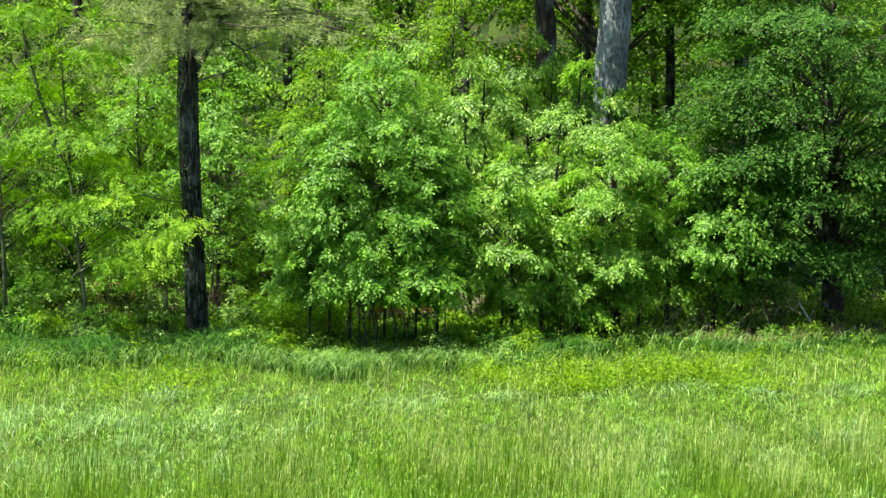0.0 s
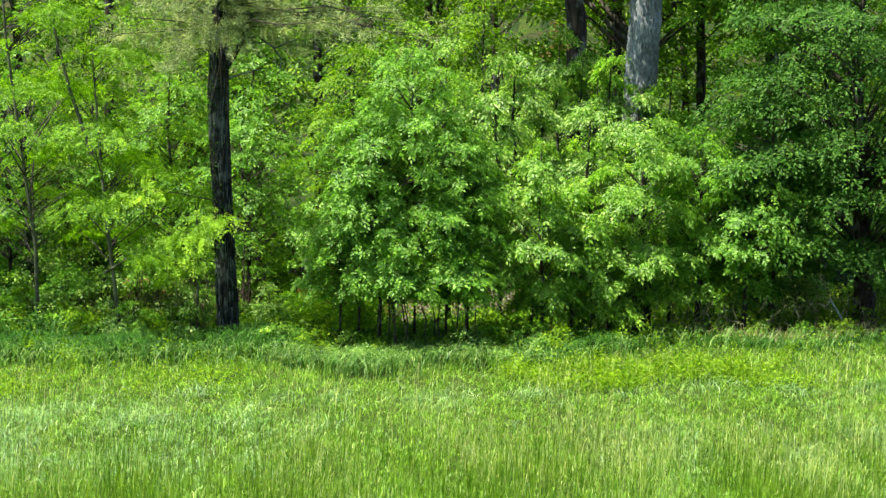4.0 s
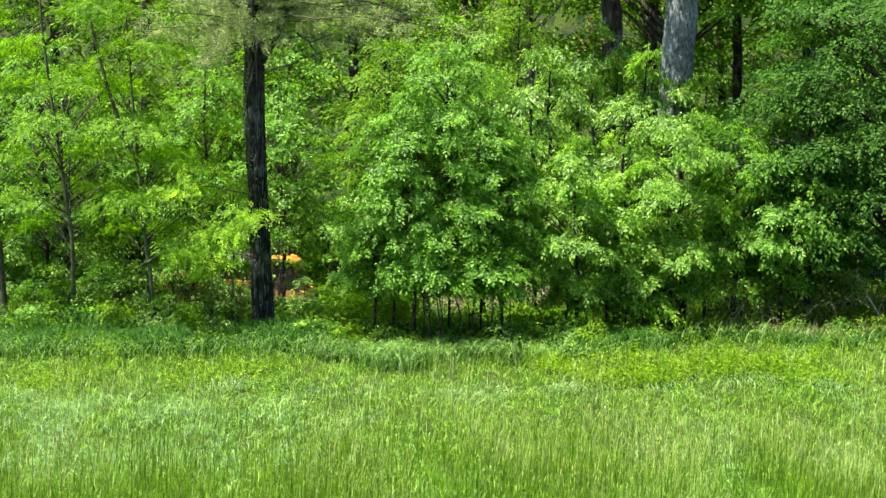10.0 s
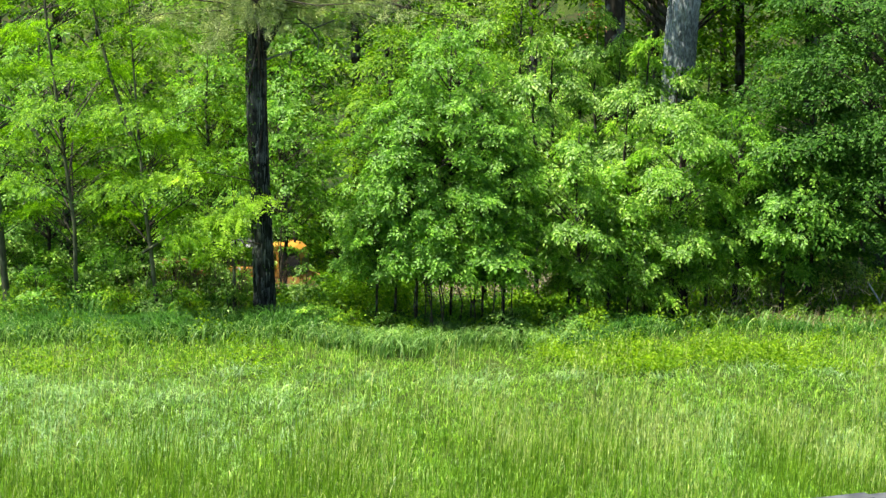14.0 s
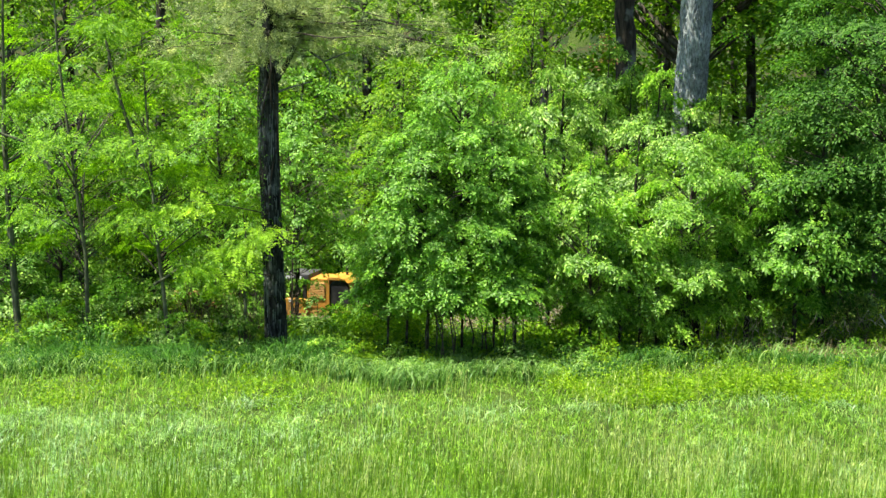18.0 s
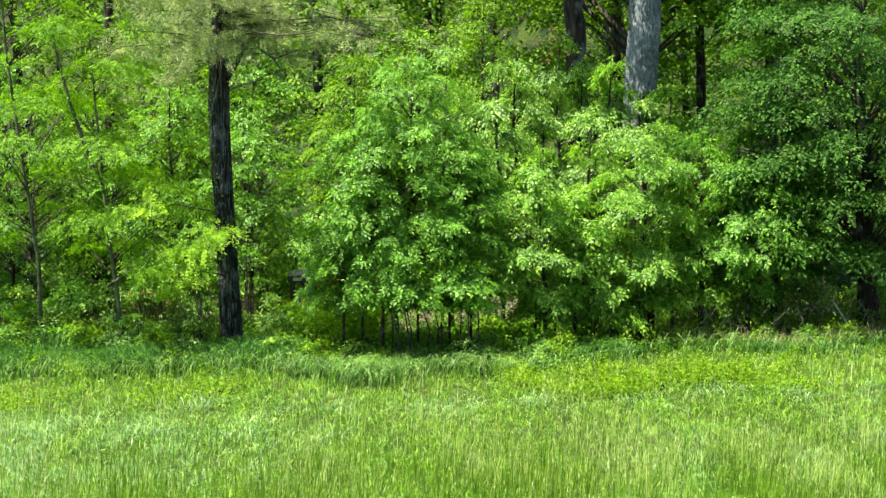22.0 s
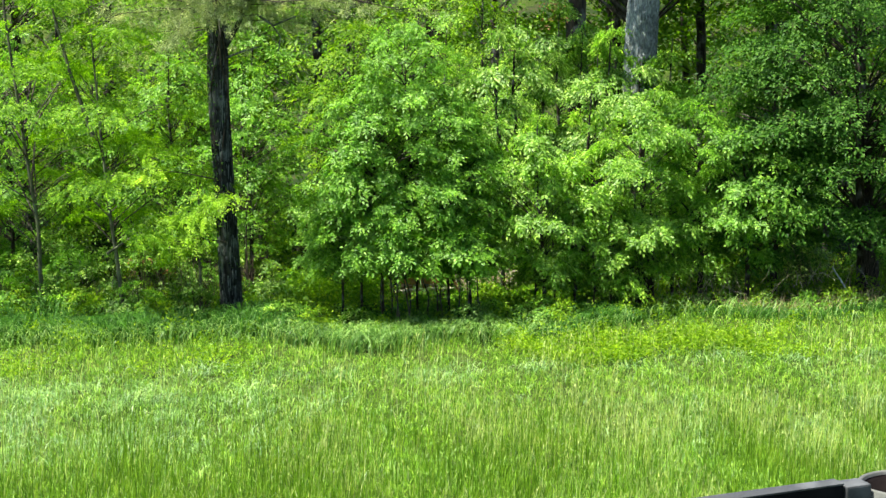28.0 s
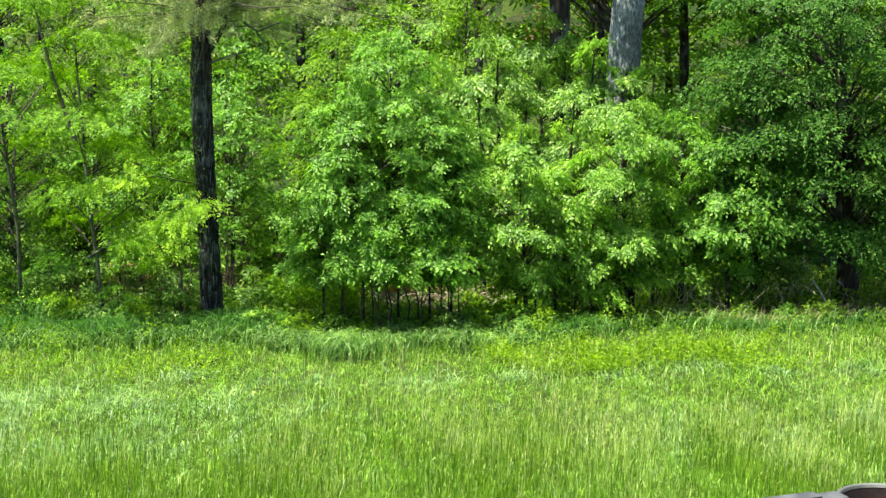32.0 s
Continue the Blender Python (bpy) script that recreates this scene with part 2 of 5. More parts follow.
def part(name, bm, material, parent, label="", smooth=False):
    me = bpy.data.meshes.new(name)
    bm.to_mesh(me)
    bm.free()
    me.materials.append(material)
    if smooth:
        for f in me.polygons:
            f.use_smooth = True
    return mesh_part(name, me, parent, label)


def unit(v):
    return v / np.maximum(np.linalg.norm(v, axis=-1, keepdims=True), 1e-9)


def tubes(starts, mids, ends, r0, r1, sides=4):
    """Many thin bent branches at once: rings at start, middle and end."""
    n = len(starts)
    axis = unit(ends - starts)
    ref = np.where(np.abs(axis[:, 2:3]) > 0.9, np.array([[1.0, 0, 0]]), UP[None])
    e1 = unit(np.cross(axis, ref))
    e2 = np.cross(axis, e1)
    ang = np.arange(sides) * 2 * np.pi / sides
    ring = e1[:, None] * np.cos(ang)[None, :, None] + e2[:, None] * np.sin(ang)[None, :, None]
    v = np.stack([c[:, None] + ring * np.asarray(r).reshape(-1, 1, 1) for c, r in ((starts, r0), (mids, (r0 + r1) / 2), (ends, r1))], 1)
    k = np.arange(sides)
    one = np.concatenate([np.stack([a * sides + k, a * sides + (k + 1) % sides, (a + 1) * sides + (k + 1) % sides, (a + 1) * sides + k], 1) for a in (0, 1)])
    f = (one[None] + (np.arange(n) * 3 * sides)[:, None, None]).reshape(-1, 4)
    return v.reshape(-1, 3), f


def stem(rng, pts, radii, sides=12, rings=24, rough=0.08, flare=0.35):
    """One trunk along pts, with uneven bark ridges and a flared foot."""
    pts, radii = np.asarray(pts, float), np.asarray(radii, float)
    t = np.linspace(0, len(pts) - 1, rings)
    c = np.stack([np.interp(t, np.arange(len(pts)), pts[:, i]) for i in range(3)], 1)
    r = np.interp(t, np.arange(len(radii)), radii)
    r = r * (1 + flare * np.exp(-(c[:, 2] - c[0, 2]) / max(0.05, 2.2 * r[0])))
    c[1:-1, :2] += rng.normal(0, 0.06, (rings - 2, 2)) * r[1:-1, None]
    ang = np.arange(sides) * 2 * np.pi / sides
    ridge = 1 + rough * (rng.normal(0, 1, (1, sides)) * 0.7 + rng.normal(0, 1, (rings, sides)) * 0.5)
    v = np.stack([c[:, None, 0] + r[:, None] * ridge * np.cos(ang), c[:, None, 1] + r[:, None] * ridge * np.sin(ang), np.repeat(c[:, 2:3], sides, 1)], 2)
    k = np.arange(sides)
    f = np.concatenate([np.stack([a * sides + k, a * sides + (k + 1) % sides, (a + 1) * sides + (k + 1) % sides, (a + 1) * sides + k], 1) for a in range(rings - 1)])
    return v.reshape(-1, 3), f


def leaf_quads(base, axis, normal, length, width):
    """Folded leaves: two triangles each."""
    side = unit(np.cross(normal, axis))
    length, width = np.asarray(length)[:, None], np.asarray(width)[:, None]
    nn = unit(np.cross(axis, side))
    mid = base + axis * length * 0.45 + nn * width * 0.16
    v = np.stack([base, mid + side * width * 0.5, base + axis * length - nn * length * 0.1, mid - side * width * 0.5], 1)
    i = np.arange(len(base))[:, None] * 4
    return v.reshape(-1, 3), np.concatenate([i + [0, 1, 2], i + [0, 2, 3]])


def sprays(rng, centres, out, radius, count, length, aspect=0.5, droop=0.5, loose=0.32, lift=1.1, thick=0.1, hang=0.35, face=0.35, pairs=0):
    """Leafy sprays: flattened, drooping fans of leaves round the branch ends. pairs: feathered leaves of that many leaflet pairs."""
    n = len(centres)
    radius = np.broadcast_to(radius, (n,))
    up = unit(UP * lift + out * 0.5 + rng.normal(0, 0.22, (n, 3)))
    e1 = unit(out - up * (out * up).sum(1, keepdims=True) + 1e-4)
    e2 = np.cross(up, e1)
    idx = np.repeat(np.arange(n), np.maximum(2 if pairs else 3, (count / (2 * pairs + 1) * (radius / radius.mean()) ** 2).astype(int)))
    k = len(idx)
    rr, a = np.sqrt(rng.random(k)), rng.random(k) * 2 * np.pi
    R = radius[idx][:, None]
    ca, sa = np.cos(a)[:, None], np.sin(a)[:, None]
    lobes = 0.75 + 0.25 * np.sin(a * 5 + idx * 1.7)
    flatpos = (e1[idx] * ca * 1.15 + e2[idx] * sa * 0.9) * (rr * lobes)[:, None] * R
    pos = centres[idx] + flatpos + up[idx] * (rng.normal(0, thick, k)[:, None] * R - droop * (rr ** 2)[:, None] * R * 0.6)
    axis = unit(e1[idx] * ca + e2[idx] * sa + out[idx] * 0.5 - UP * hang + rng.normal(0, 0.35, (k, 3)))
    nrm = unit(up[idx] * 0.75 + out[idx] * face + rng.normal(0, loose, (k, 3)))
    L = length * rng.uniform(0.6, 1.25, k)
    if not pairs:
        return leaf_quads(pos, axis, nrm, L, L * aspect)
    side = unit(np.cross(nrm, axis))
    run = (L * pairs * 0.62)[:, None]
    made = []
    for j in range(pairs + 1):
        t = (j + 0.35) / (pairs + 0.35)
        at = pos + axis * run * t - UP * run * 0.3 * t * t
        for s in ((-1, 1) if j < pairs else (0,)):
            d = unit(axis * (0.55 if s else 1.0) + side * s * 0.9 - UP * 0.22 + rng.normal(0, 0.12, (k, 3)))
            made.append(leaf_quads(at, d, unit(nrm + rng.normal(0, 0.16, (k, 3))), L * (0.8 + 0.25 * t), L * aspect * (0.8 + 0.25 * t)))
    off, vs, fs = 0, [], []
    for v, f in made:
        vs.append(v)
        fs.append(f + off)
        off += len(v)
    return np.concatenate(vs), np.concatenate(fs)


def join(parts):
    vs, fs, off = [], [], 0
    for v, f in parts:
        vs.append(v)
        fs.append(f + off)
        off += len(v)
    return np.concatenate(vs), np.concatenate(fs)


# ---- ground ----
def smooth(a, b, x):
    t = np.clip((np.asarray(x, float) - a) / (b - a), 0, 1)
    return t * t * (3 - 2 * t)


def ground_z(x, y):
    x, y = np.asarray(x, float), np.asarray(y, float)
    z = 0.05 * np.sin(x * 0.55 + 1.0) * np.sin(y * 0.33) + 0.03 * np.sin(x * 1.7 + y * 1.1)
    z = z * smooth(14, 22, y)
    # the rise under the camera, the fall behind the first trees, the wooded hill
    return z + 5.6 * (1 - smooth(0, 22, y)) - 1.55 * smooth(38, 49, y) - 0.6 * smooth(49, 58, y) + 26 * smooth(66, 140, y)


def swell(x, y, s, seed):
    """Smooth uneven value from 0 to 1 over the ground."""
    r = np.random.default_rng(seed)
    v = 0
    for k in range(6):
        a, f, p = r.random() * 6.28, s * r.uniform(0.5, 1.8), r.random() * 6.28
        v = v + np.sin((np.cos(a) * x + 0.55 * np.sin(a) * y) * f + p)
    return 0.5 + 0.5 * np.tanh(v * 0.6)


def edge_y(x):
    """Where the meadow ends and the wood's undergrowth begins."""
    return 34.5 + 0.5 * smooth(-2.5, -5.0, x) + 1.5 * smooth(2.5, 6.0, x) + 0.35 * np.sin(np.asarray(x) * 1.3)


def sheet(name, xs, ys, mat, lift=0.0):
    gx, gy = np.meshgrid(xs, ys)
    v = np.stack([gx, gy, ground_z(gx, gy) + lift], 2).reshape(-1, 3)
    w = len(xs)
    i, j = np.meshgrid(np.arange(w - 1), np.arange(len(ys) - 1))
    a = (j * w + i).ravel()
    return mesh_part(name, fast_mesh(name, v, [np.stack([a, a + 1, a + w + 1, a + w], 1)], mat, True))


def steps(*spans):
    return np.unique(np.concatenate([np.linspace(a, b, n) for a, b, n in spans]))


tagged(sheet("ground", steps((-900, -80, 12), (-80, -25, 12), (-25, 25, 60), (25, 80, 12), (80, 900, 12)),
             steps((-900, -40, 10), (-40, 0, 10), (0, 75, 90), (75, 200, 40), (200, 1200, 10)), M["soil"]),
       "green meadow ground rising to a wooded hill", "ground", kind="structure")
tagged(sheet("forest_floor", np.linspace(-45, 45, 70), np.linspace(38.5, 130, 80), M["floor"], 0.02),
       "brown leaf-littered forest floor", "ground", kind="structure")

# ---- trees ----


def crown_points(rng, n, base, top, profile, lean=(0, 0), shell=0.3, spread=(1.0, 1.0), layer=0.0, per=8, sag=0.17, fan=0.34):
    """Leafy sprays along the boughs of a crown: profile gives (height share, radius) pairs. Boughs spread from the
    trunk at a golden angle, each a flat fan that sags towards its tip; their reach is uneven, with gaps between."""
    nb = max(5, int(n / per))
    hb = (np.arange(nb) + rng.random(nb)) / nb
    rb = np.interp(hb, [p[0] for p in profile], [p[1] for p in profile])
    p = rng.random(4) * 6.28
    ab = np.arange(nb) * 2.39996 + rng.normal(0, 0.35, nb)
    reach = rb * rng.uniform(0.72, 1.16, nb) * (1 + 0.14 * np.sin(3 * ab + p[0] + 4 * hb))
    big = max(q[1] for q in profile)
    count = np.maximum(2, (per * 1.05 * (reach / big) ** 1.1 * rng.uniform(0.7, 1.3, nb)).astype(int))
    i = np.repeat(np.arange(nb), count)
    k = len(i)
    s = np.sqrt(rng.uniform(max(0.06, shell * 0.5), 1, k))
    side = rng.normal(0, fan, k) * s * np.minimum(1.0, 0.5 + 0.6 / np.maximum(reach[i], 0.3))
    dirx, diry = np.cos(ab[i]), np.sin(ab[i])
    x = (dirx * s - diry * side) * reach[i] * spread[0]
    y = (diry * s + dirx * side) * reach[i] * spread[1]
    z0 = base + (top - base) * hb
    if layer:
        z0 = np.round((z0 + 0.3 * np.sin(ab * 2 + p[2])) / layer) * layer
    z = z0[i] + reach[i] * (0.12 * s - sag * s ** 2 - 0.25 * side ** 2) + rng.normal(0, 0.06, k)
    c = np.stack([x + lean[0] * hb[i], y + lean[1] * hb[i], np.maximum(z, 0.12)], 1)
    out = np.stack([dirx - 0.6 * diry * side, diry + 0.6 * dirx * side, np.full(k, 0.05)], 1)
    return c, unit(out)


def tree(name, x, y, seed, trunk, radii, base, top, profile, n, spray, count, length, leaf, bark, label, category="tree", lean=(0, 0),
         group="", aspect=0.5, droop=0.5, loose=0.32, shell=0.3, lift=1.1, thick=0.1, hang=0.35, face=0.38, spread=(1.0, 1.0), sides=12, rough=0.08,
         flare=0.35, limb=0.010, turn=0.0, pairs=0, rise=0.6, layer=0.0, limbs=1.0, per=8, sag=0.17, fan=0.34):
    """A tree: trunk along its own points (relative to its foot), limbs to every spray, leafy crown."""
    rng = np.random.default_rng(seed)
    foot = hold(name, x, y, float(ground_z(x, y)) - 0.04, turn)
    tagged(foot, label, category, group)
    v, f = stem(rng, trunk, radii, sides, max(10, int(8 * len(trunk))), rough, flare)
    mesh_part("trunk", fast_mesh("trunk", v, [f], M[bark], True), foot)
    c, out = crown_points(rng, n, base, top, profile, lean, shell, spread, layer, per, sag, fan)
    tr = np.asarray(trunk, float)
    zs = np.clip(c[:, 2] - rise * np.hypot(c[:, 0], c[:, 1]) - 0.1, tr[0, 2] + 0.85 * (base - tr[0, 2]), tr[-1, 2])
    s = np.stack([np.interp(zs, tr[:, 2], tr[:, i]) for i in range(2)] + [zs], 1)
    mid = s * 0.45 + c * 0.55 + np.array([0, 0, 0.10]) * np.linalg.norm(c - s, axis=1, keepdims=True) + rng.normal(0, 0.05, c.shape)
    d = np.linalg.norm(c - s, axis=1)
    sel = rng.random(len(c)) < limbs
    v, f = tubes(s[sel], mid[sel], c[sel], limb * (0.6 + 0.6 * d[sel]), np.full(sel.sum(), limb * 0.35), 3)
    mesh_part("branchwork", fast_mesh("branchwork", v, [f], M["twig"], True), foot)
    v, f = sprays(rng, c, out, rng.uniform(0.7, 1.3, len(c)) * spray, count, length, aspect, droop, loose, lift, thick, hang, face, pairs)
    mesh_part("crown", fast_mesh("crown", v, [f], M[leaf]), foot)
    return foot


def needle_tufts(rng, centres, out, radius, count, length):
    idx = np.repeat(np.arange(len(centres)), count)
    k = len(idx)
    pos = centres[idx] + out[idx] * rng.uniform(-0.9, 0.9, k)[:, None] * radius + rng.normal(0, radius * 0.28, (k, 3))
    axis = unit(out[idx] * 0.8 + rng.normal(0, 0.8, (k, 3)) - UP * 0.15)
    L = length * rng.uniform(0.6, 1.2, k)
    return leaf_quads(pos, axis, rng.normal(0, 1, (k, 3)), L, L * 0.12)


def bark_plates(rng, foot, pts, radii, z0, z1, k, width, mat):
    """Raised, uneven plates of bark over a trunk."""
    z, a = rng.uniform(z0, z1, k), rng.random(k) * 2 * np.pi
    r = np.interp(z, [p[0] for p in radii], [p[1] for p in radii])
    cx = np.interp(z, [p[2] for p in pts], [p[0] for p in pts])
    o = np.stack([np.cos(a), np.sin(a), 0 * a], 1)
    side = np.stack([-np.sin(a), np.cos(a), 0 * a], 1)
    ctr = o * (r - 0.006)[:, None] + np.stack([cx, 0 * z, z], 1)
    w, h = rng.uniform(0.6, 1.4, k)[:, None] * width, rng.uniform(5, 17, k)[:, None] * width
    q = np.stack([ctr - side * w + UP * h * 0.7, ctr - UP * h, ctr + side * w * 0.9 - UP * h * 0.5, ctr + side * w + UP * h * 0.8,
                  ctr + o * 0.03 + UP * h * 0.1], 1).reshape(-1, 3)
    i = np.arange(k)[:, None] * 5
    mesh_part("bark", fast_mesh("bark", q, [np.concatenate([i + [0, 1, 4], i + [1, 2, 4], i + [2, 3, 4], i + [3, 0, 4]])], M[mat]), foot)


def pine_tree():
    """The old pine at the meadow's edge: bare trunk, grey-green boughs from seven metres up."""
    x, y = -4.10, 37.4
    rng = np.random.default_rng(3)
    foot = tagged(hold("pine_tree", x, y, float(ground_z(x, y)) - 0.05), "dark-barked pine with a bare trunk and grey-green needles", "tree")
    pts = [(0.06, 0, 0), (0.02, 0, 1.6), (-0.02, 0, 3.2), (-0.07, 0, 5.0), (-0.02, 0, 6.6), (0.04, 0, 9.0), (0.1, 0, 12.5), (0.12, 0, 15)]
    v, f = stem(rng, pts, (0.24, 0.224, 0.214, 0.212, 0.205, 0.165, 0.10, 0.03), 22, 90, 0.07, 0.16)
    mesh_part("trunk", fast_mesh("trunk", v, [f], M["pine_bark"], True), foot)
    bark_plates(rng, foot, pts, [(0, 0.255), (1.6, 0.226), (3.2, 0.217), (5, 0.213), (7, 0.20)], 0.1, 7.0, 900, 0.013, "pine_plate")
    # boughs
    zs = np.concatenate([rng.uniform(6.75, 8.6, 44), rng.uniform(8.2, 14.2, 16), rng.uniform(7.2, 8.6, 22)])
    a = np.concatenate([rng.random(60) * 2 * np.pi, rng.normal(0.0, 0.45, 22)])
    reach = np.interp(zs, [6, 8, 11, 15], [3.6, 3.6, 2.0, 0.5]) * rng.uniform(0.6, 1.1, len(zs)) * (1 - 0.42 * (np.cos(a) > 0.2))
    reach[60:] = rng.uniform(2.2, 5.2, 22)
    o = np.stack([np.cos(a), np.sin(a), 0 * a], 1)
    s = np.stack([0 * zs, 0 * zs, zs], 1)
    lift = rng.uniform(-0.32, 0.16, len(zs))
    lift[60:] = rng.uniform(-0.16, 0.04, 22)
    e = s + o * reach[:, None] + UP * (lift * reach)[:, None]
    half = s * 0.5 + e * 0.5 + UP * 0.16 + rng.normal(0, 0.12, s.shape)
    r0 = 0.009 + 0.003 * reach
    v, f = join([tubes(s, s * 0.5 + half * 0.5 + rng.normal(0, 0.06, s.shape), half, r0, r0 * 0.6, 5),
                 tubes(half, half * 0.5 + e * 0.5 + rng.normal(0, 0.12, s.shape), e, r0 * 0.6, np.full(len(zs), 0.004), 5)])
    mesh_part("bough_frame", fast_mesh("bough_frame", v, [f], M["twig"], True), foot)
    t = rng.uniform(0.12, 1.0, (len(zs), 18))
    c = (s[:, None] + (e - s)[:, None] * t[..., None]).reshape(-1, 3) + rng.normal(0, 1, (len(zs) * 18, 3)) * (0.26, 0.26, 0.16)
    keep = ~((np.abs(c[:, 0]) < 0.4) & (c[:, 1] < 0.1) & (c[:, 2] < 6.8)) & ((c[:, 0] < 0.6) | (rng.random(len(c)) < 0.55))
    c, ob = c[keep], np.repeat(o, 18, 0)[keep]
    o2 = unit(ob + rng.normal(0, 0.6, (len(c), 3)))
    v, f = needle_tufts(rng, c, o2, 0.15, 56, 0.11)
    mesh_part("foliage", fast_mesh("foliage", v, [f], M["needle"]), foot, "grey-green needle tufts")
    for p0, p1, p2, r in (((0.1, -0.05, 6.3), (0.42, -0.1, 6.75), (0.75, -0.15, 7.5), 0.085), ((0.12, -0.1, 6.05), (0.55, -0.15, 6.2), (0.95, -0.1, 6.3), 0.03),
                          ((0.9, -0.3, 7.0), (1.25, -0.4, 6.75), (1.75, -0.4, 6.95), 0.035), ((1.2, -0.4, 6.8), (1.4, -0.45, 6.5), (1.35, -0.5, 6.2), 0.02)):
        v, f = tubes(*(np.array([q], float) for q in (p0, p1, p2)), np.array([r]), np.array([r * 0.45]), 8)
        mesh_part("limb", fast_mesh("limb", v, [f], M["pine_bark" if r > 0.08 else "pine_plate"], True), foot, "" if r > 0.08 else "bare grey dead limb")
    # climbing vine leaves and one low leafy shoot
    k = 700
    z = rng.uniform(2.2, 7.0, k)
    a = rng.normal(math.pi * 1.05, 0.7, k)
    cx = np.interp(z, [p[2] for p in pts], [p[0] for p in pts])
    o = np.stack([np.cos(a), np.sin(a), 0 * a], 1)
    v, f = leaf_quads(o * 0.22 + np.stack([cx, 0 * z, z], 1), unit(o * 0.4 - UP * 0.7 + rng.normal(0, 0.4, (k, 3))), unit(o + UP * 0.6), np.full(k, 0.06), np.full(k, 0.04))
    mesh_part("climbing_vine", fast_mesh("climbing_vine", v, [f], M["deep"]), foot, "small dark climbing leaves")
    for j in range(4):
        t = np.linspace(0, 1, 9)
        z = 2.6 + 4.4 * t
        a = -1.6 + 0.75 * (j - 1.5) + 0.6 * np.sin(t * 6 + 2 * j) + rng.normal(0, 0.12, 9)
        cx = np.interp(z, [p[2] for p in pts], [p[0] for p in pts])
        q = np.stack([cx + np.cos(a) * (0.205 + 0.05 * t), np.sin(a) * (0.205 + 0.05 * t), z], 1)
        v, f = tubes(q[:-1], (q[:-1] + q[1:]) / 2, q[1:], np.linspace(0.016, 0.026, 8), np.linspace(0.017, 0.027, 8), 5)
        mesh_part("vine_stem", fast_mesh("vine_stem", v, [f], M["dark_bark"], True), foot, "woody brown vine stem")
    # low shoots, their sunlit brightness carried by the leaf colour
    for cx, cz, w in ((-0.75, 2.72, 0.42), (-1.0, 2.25, 0.55), (-1.75, 3.65, 0.35), (-0.05, 3.1, 0.3)):
        c = np.stack([cx + np.linspace(-w, w, 5), np.full(5, -1.3) + rng.normal(0, 0.15, 5), cz + rng.normal(0, 0.07, 5)], 1)
        v, f = sprays(rng, c, np.tile([[-0.3, -1.0, 0.0]], (5, 1)), 0.27, 150, 0.085, 0.42, face=0.5, pairs=4, thick=0.06)
        shoot = mesh_part("low_shoot", fast_mesh("low_shoot", v, [f], M["shoot"]), foot, "low shoot with sunlight painted into its yellow-green leaves")
        s = np.array([[0.0, -0.18, cz - 0.35]])
        v, f = tubes(s, (s + c[2:3]) / 2 + UP * 0.05, c[2:3], np.array([0.016]), np.array([0.006]), 5)
        mesh_part("twig", fast_mesh("twig", v, [f], M["twig"], True), shoot)
    return foot


DOME = [(0, 0.7), (0.12, 1.0), (0.45, 0.98), (0.75, 0.8), (0.92, 0.55), (1, 0.2)]
ROUND = [(0, 0.55), (0.25, 0.95), (0.5, 1.0), (0.75, 0.7), (1, 0.2)]
CONE = [(0, 0.9), (0.15, 1.05), (0.45, 0.8), (0.75, 0.46), (1, 0.1)]


def shaped(profile, r):
    return [(h, q * r) for h, q in profile]


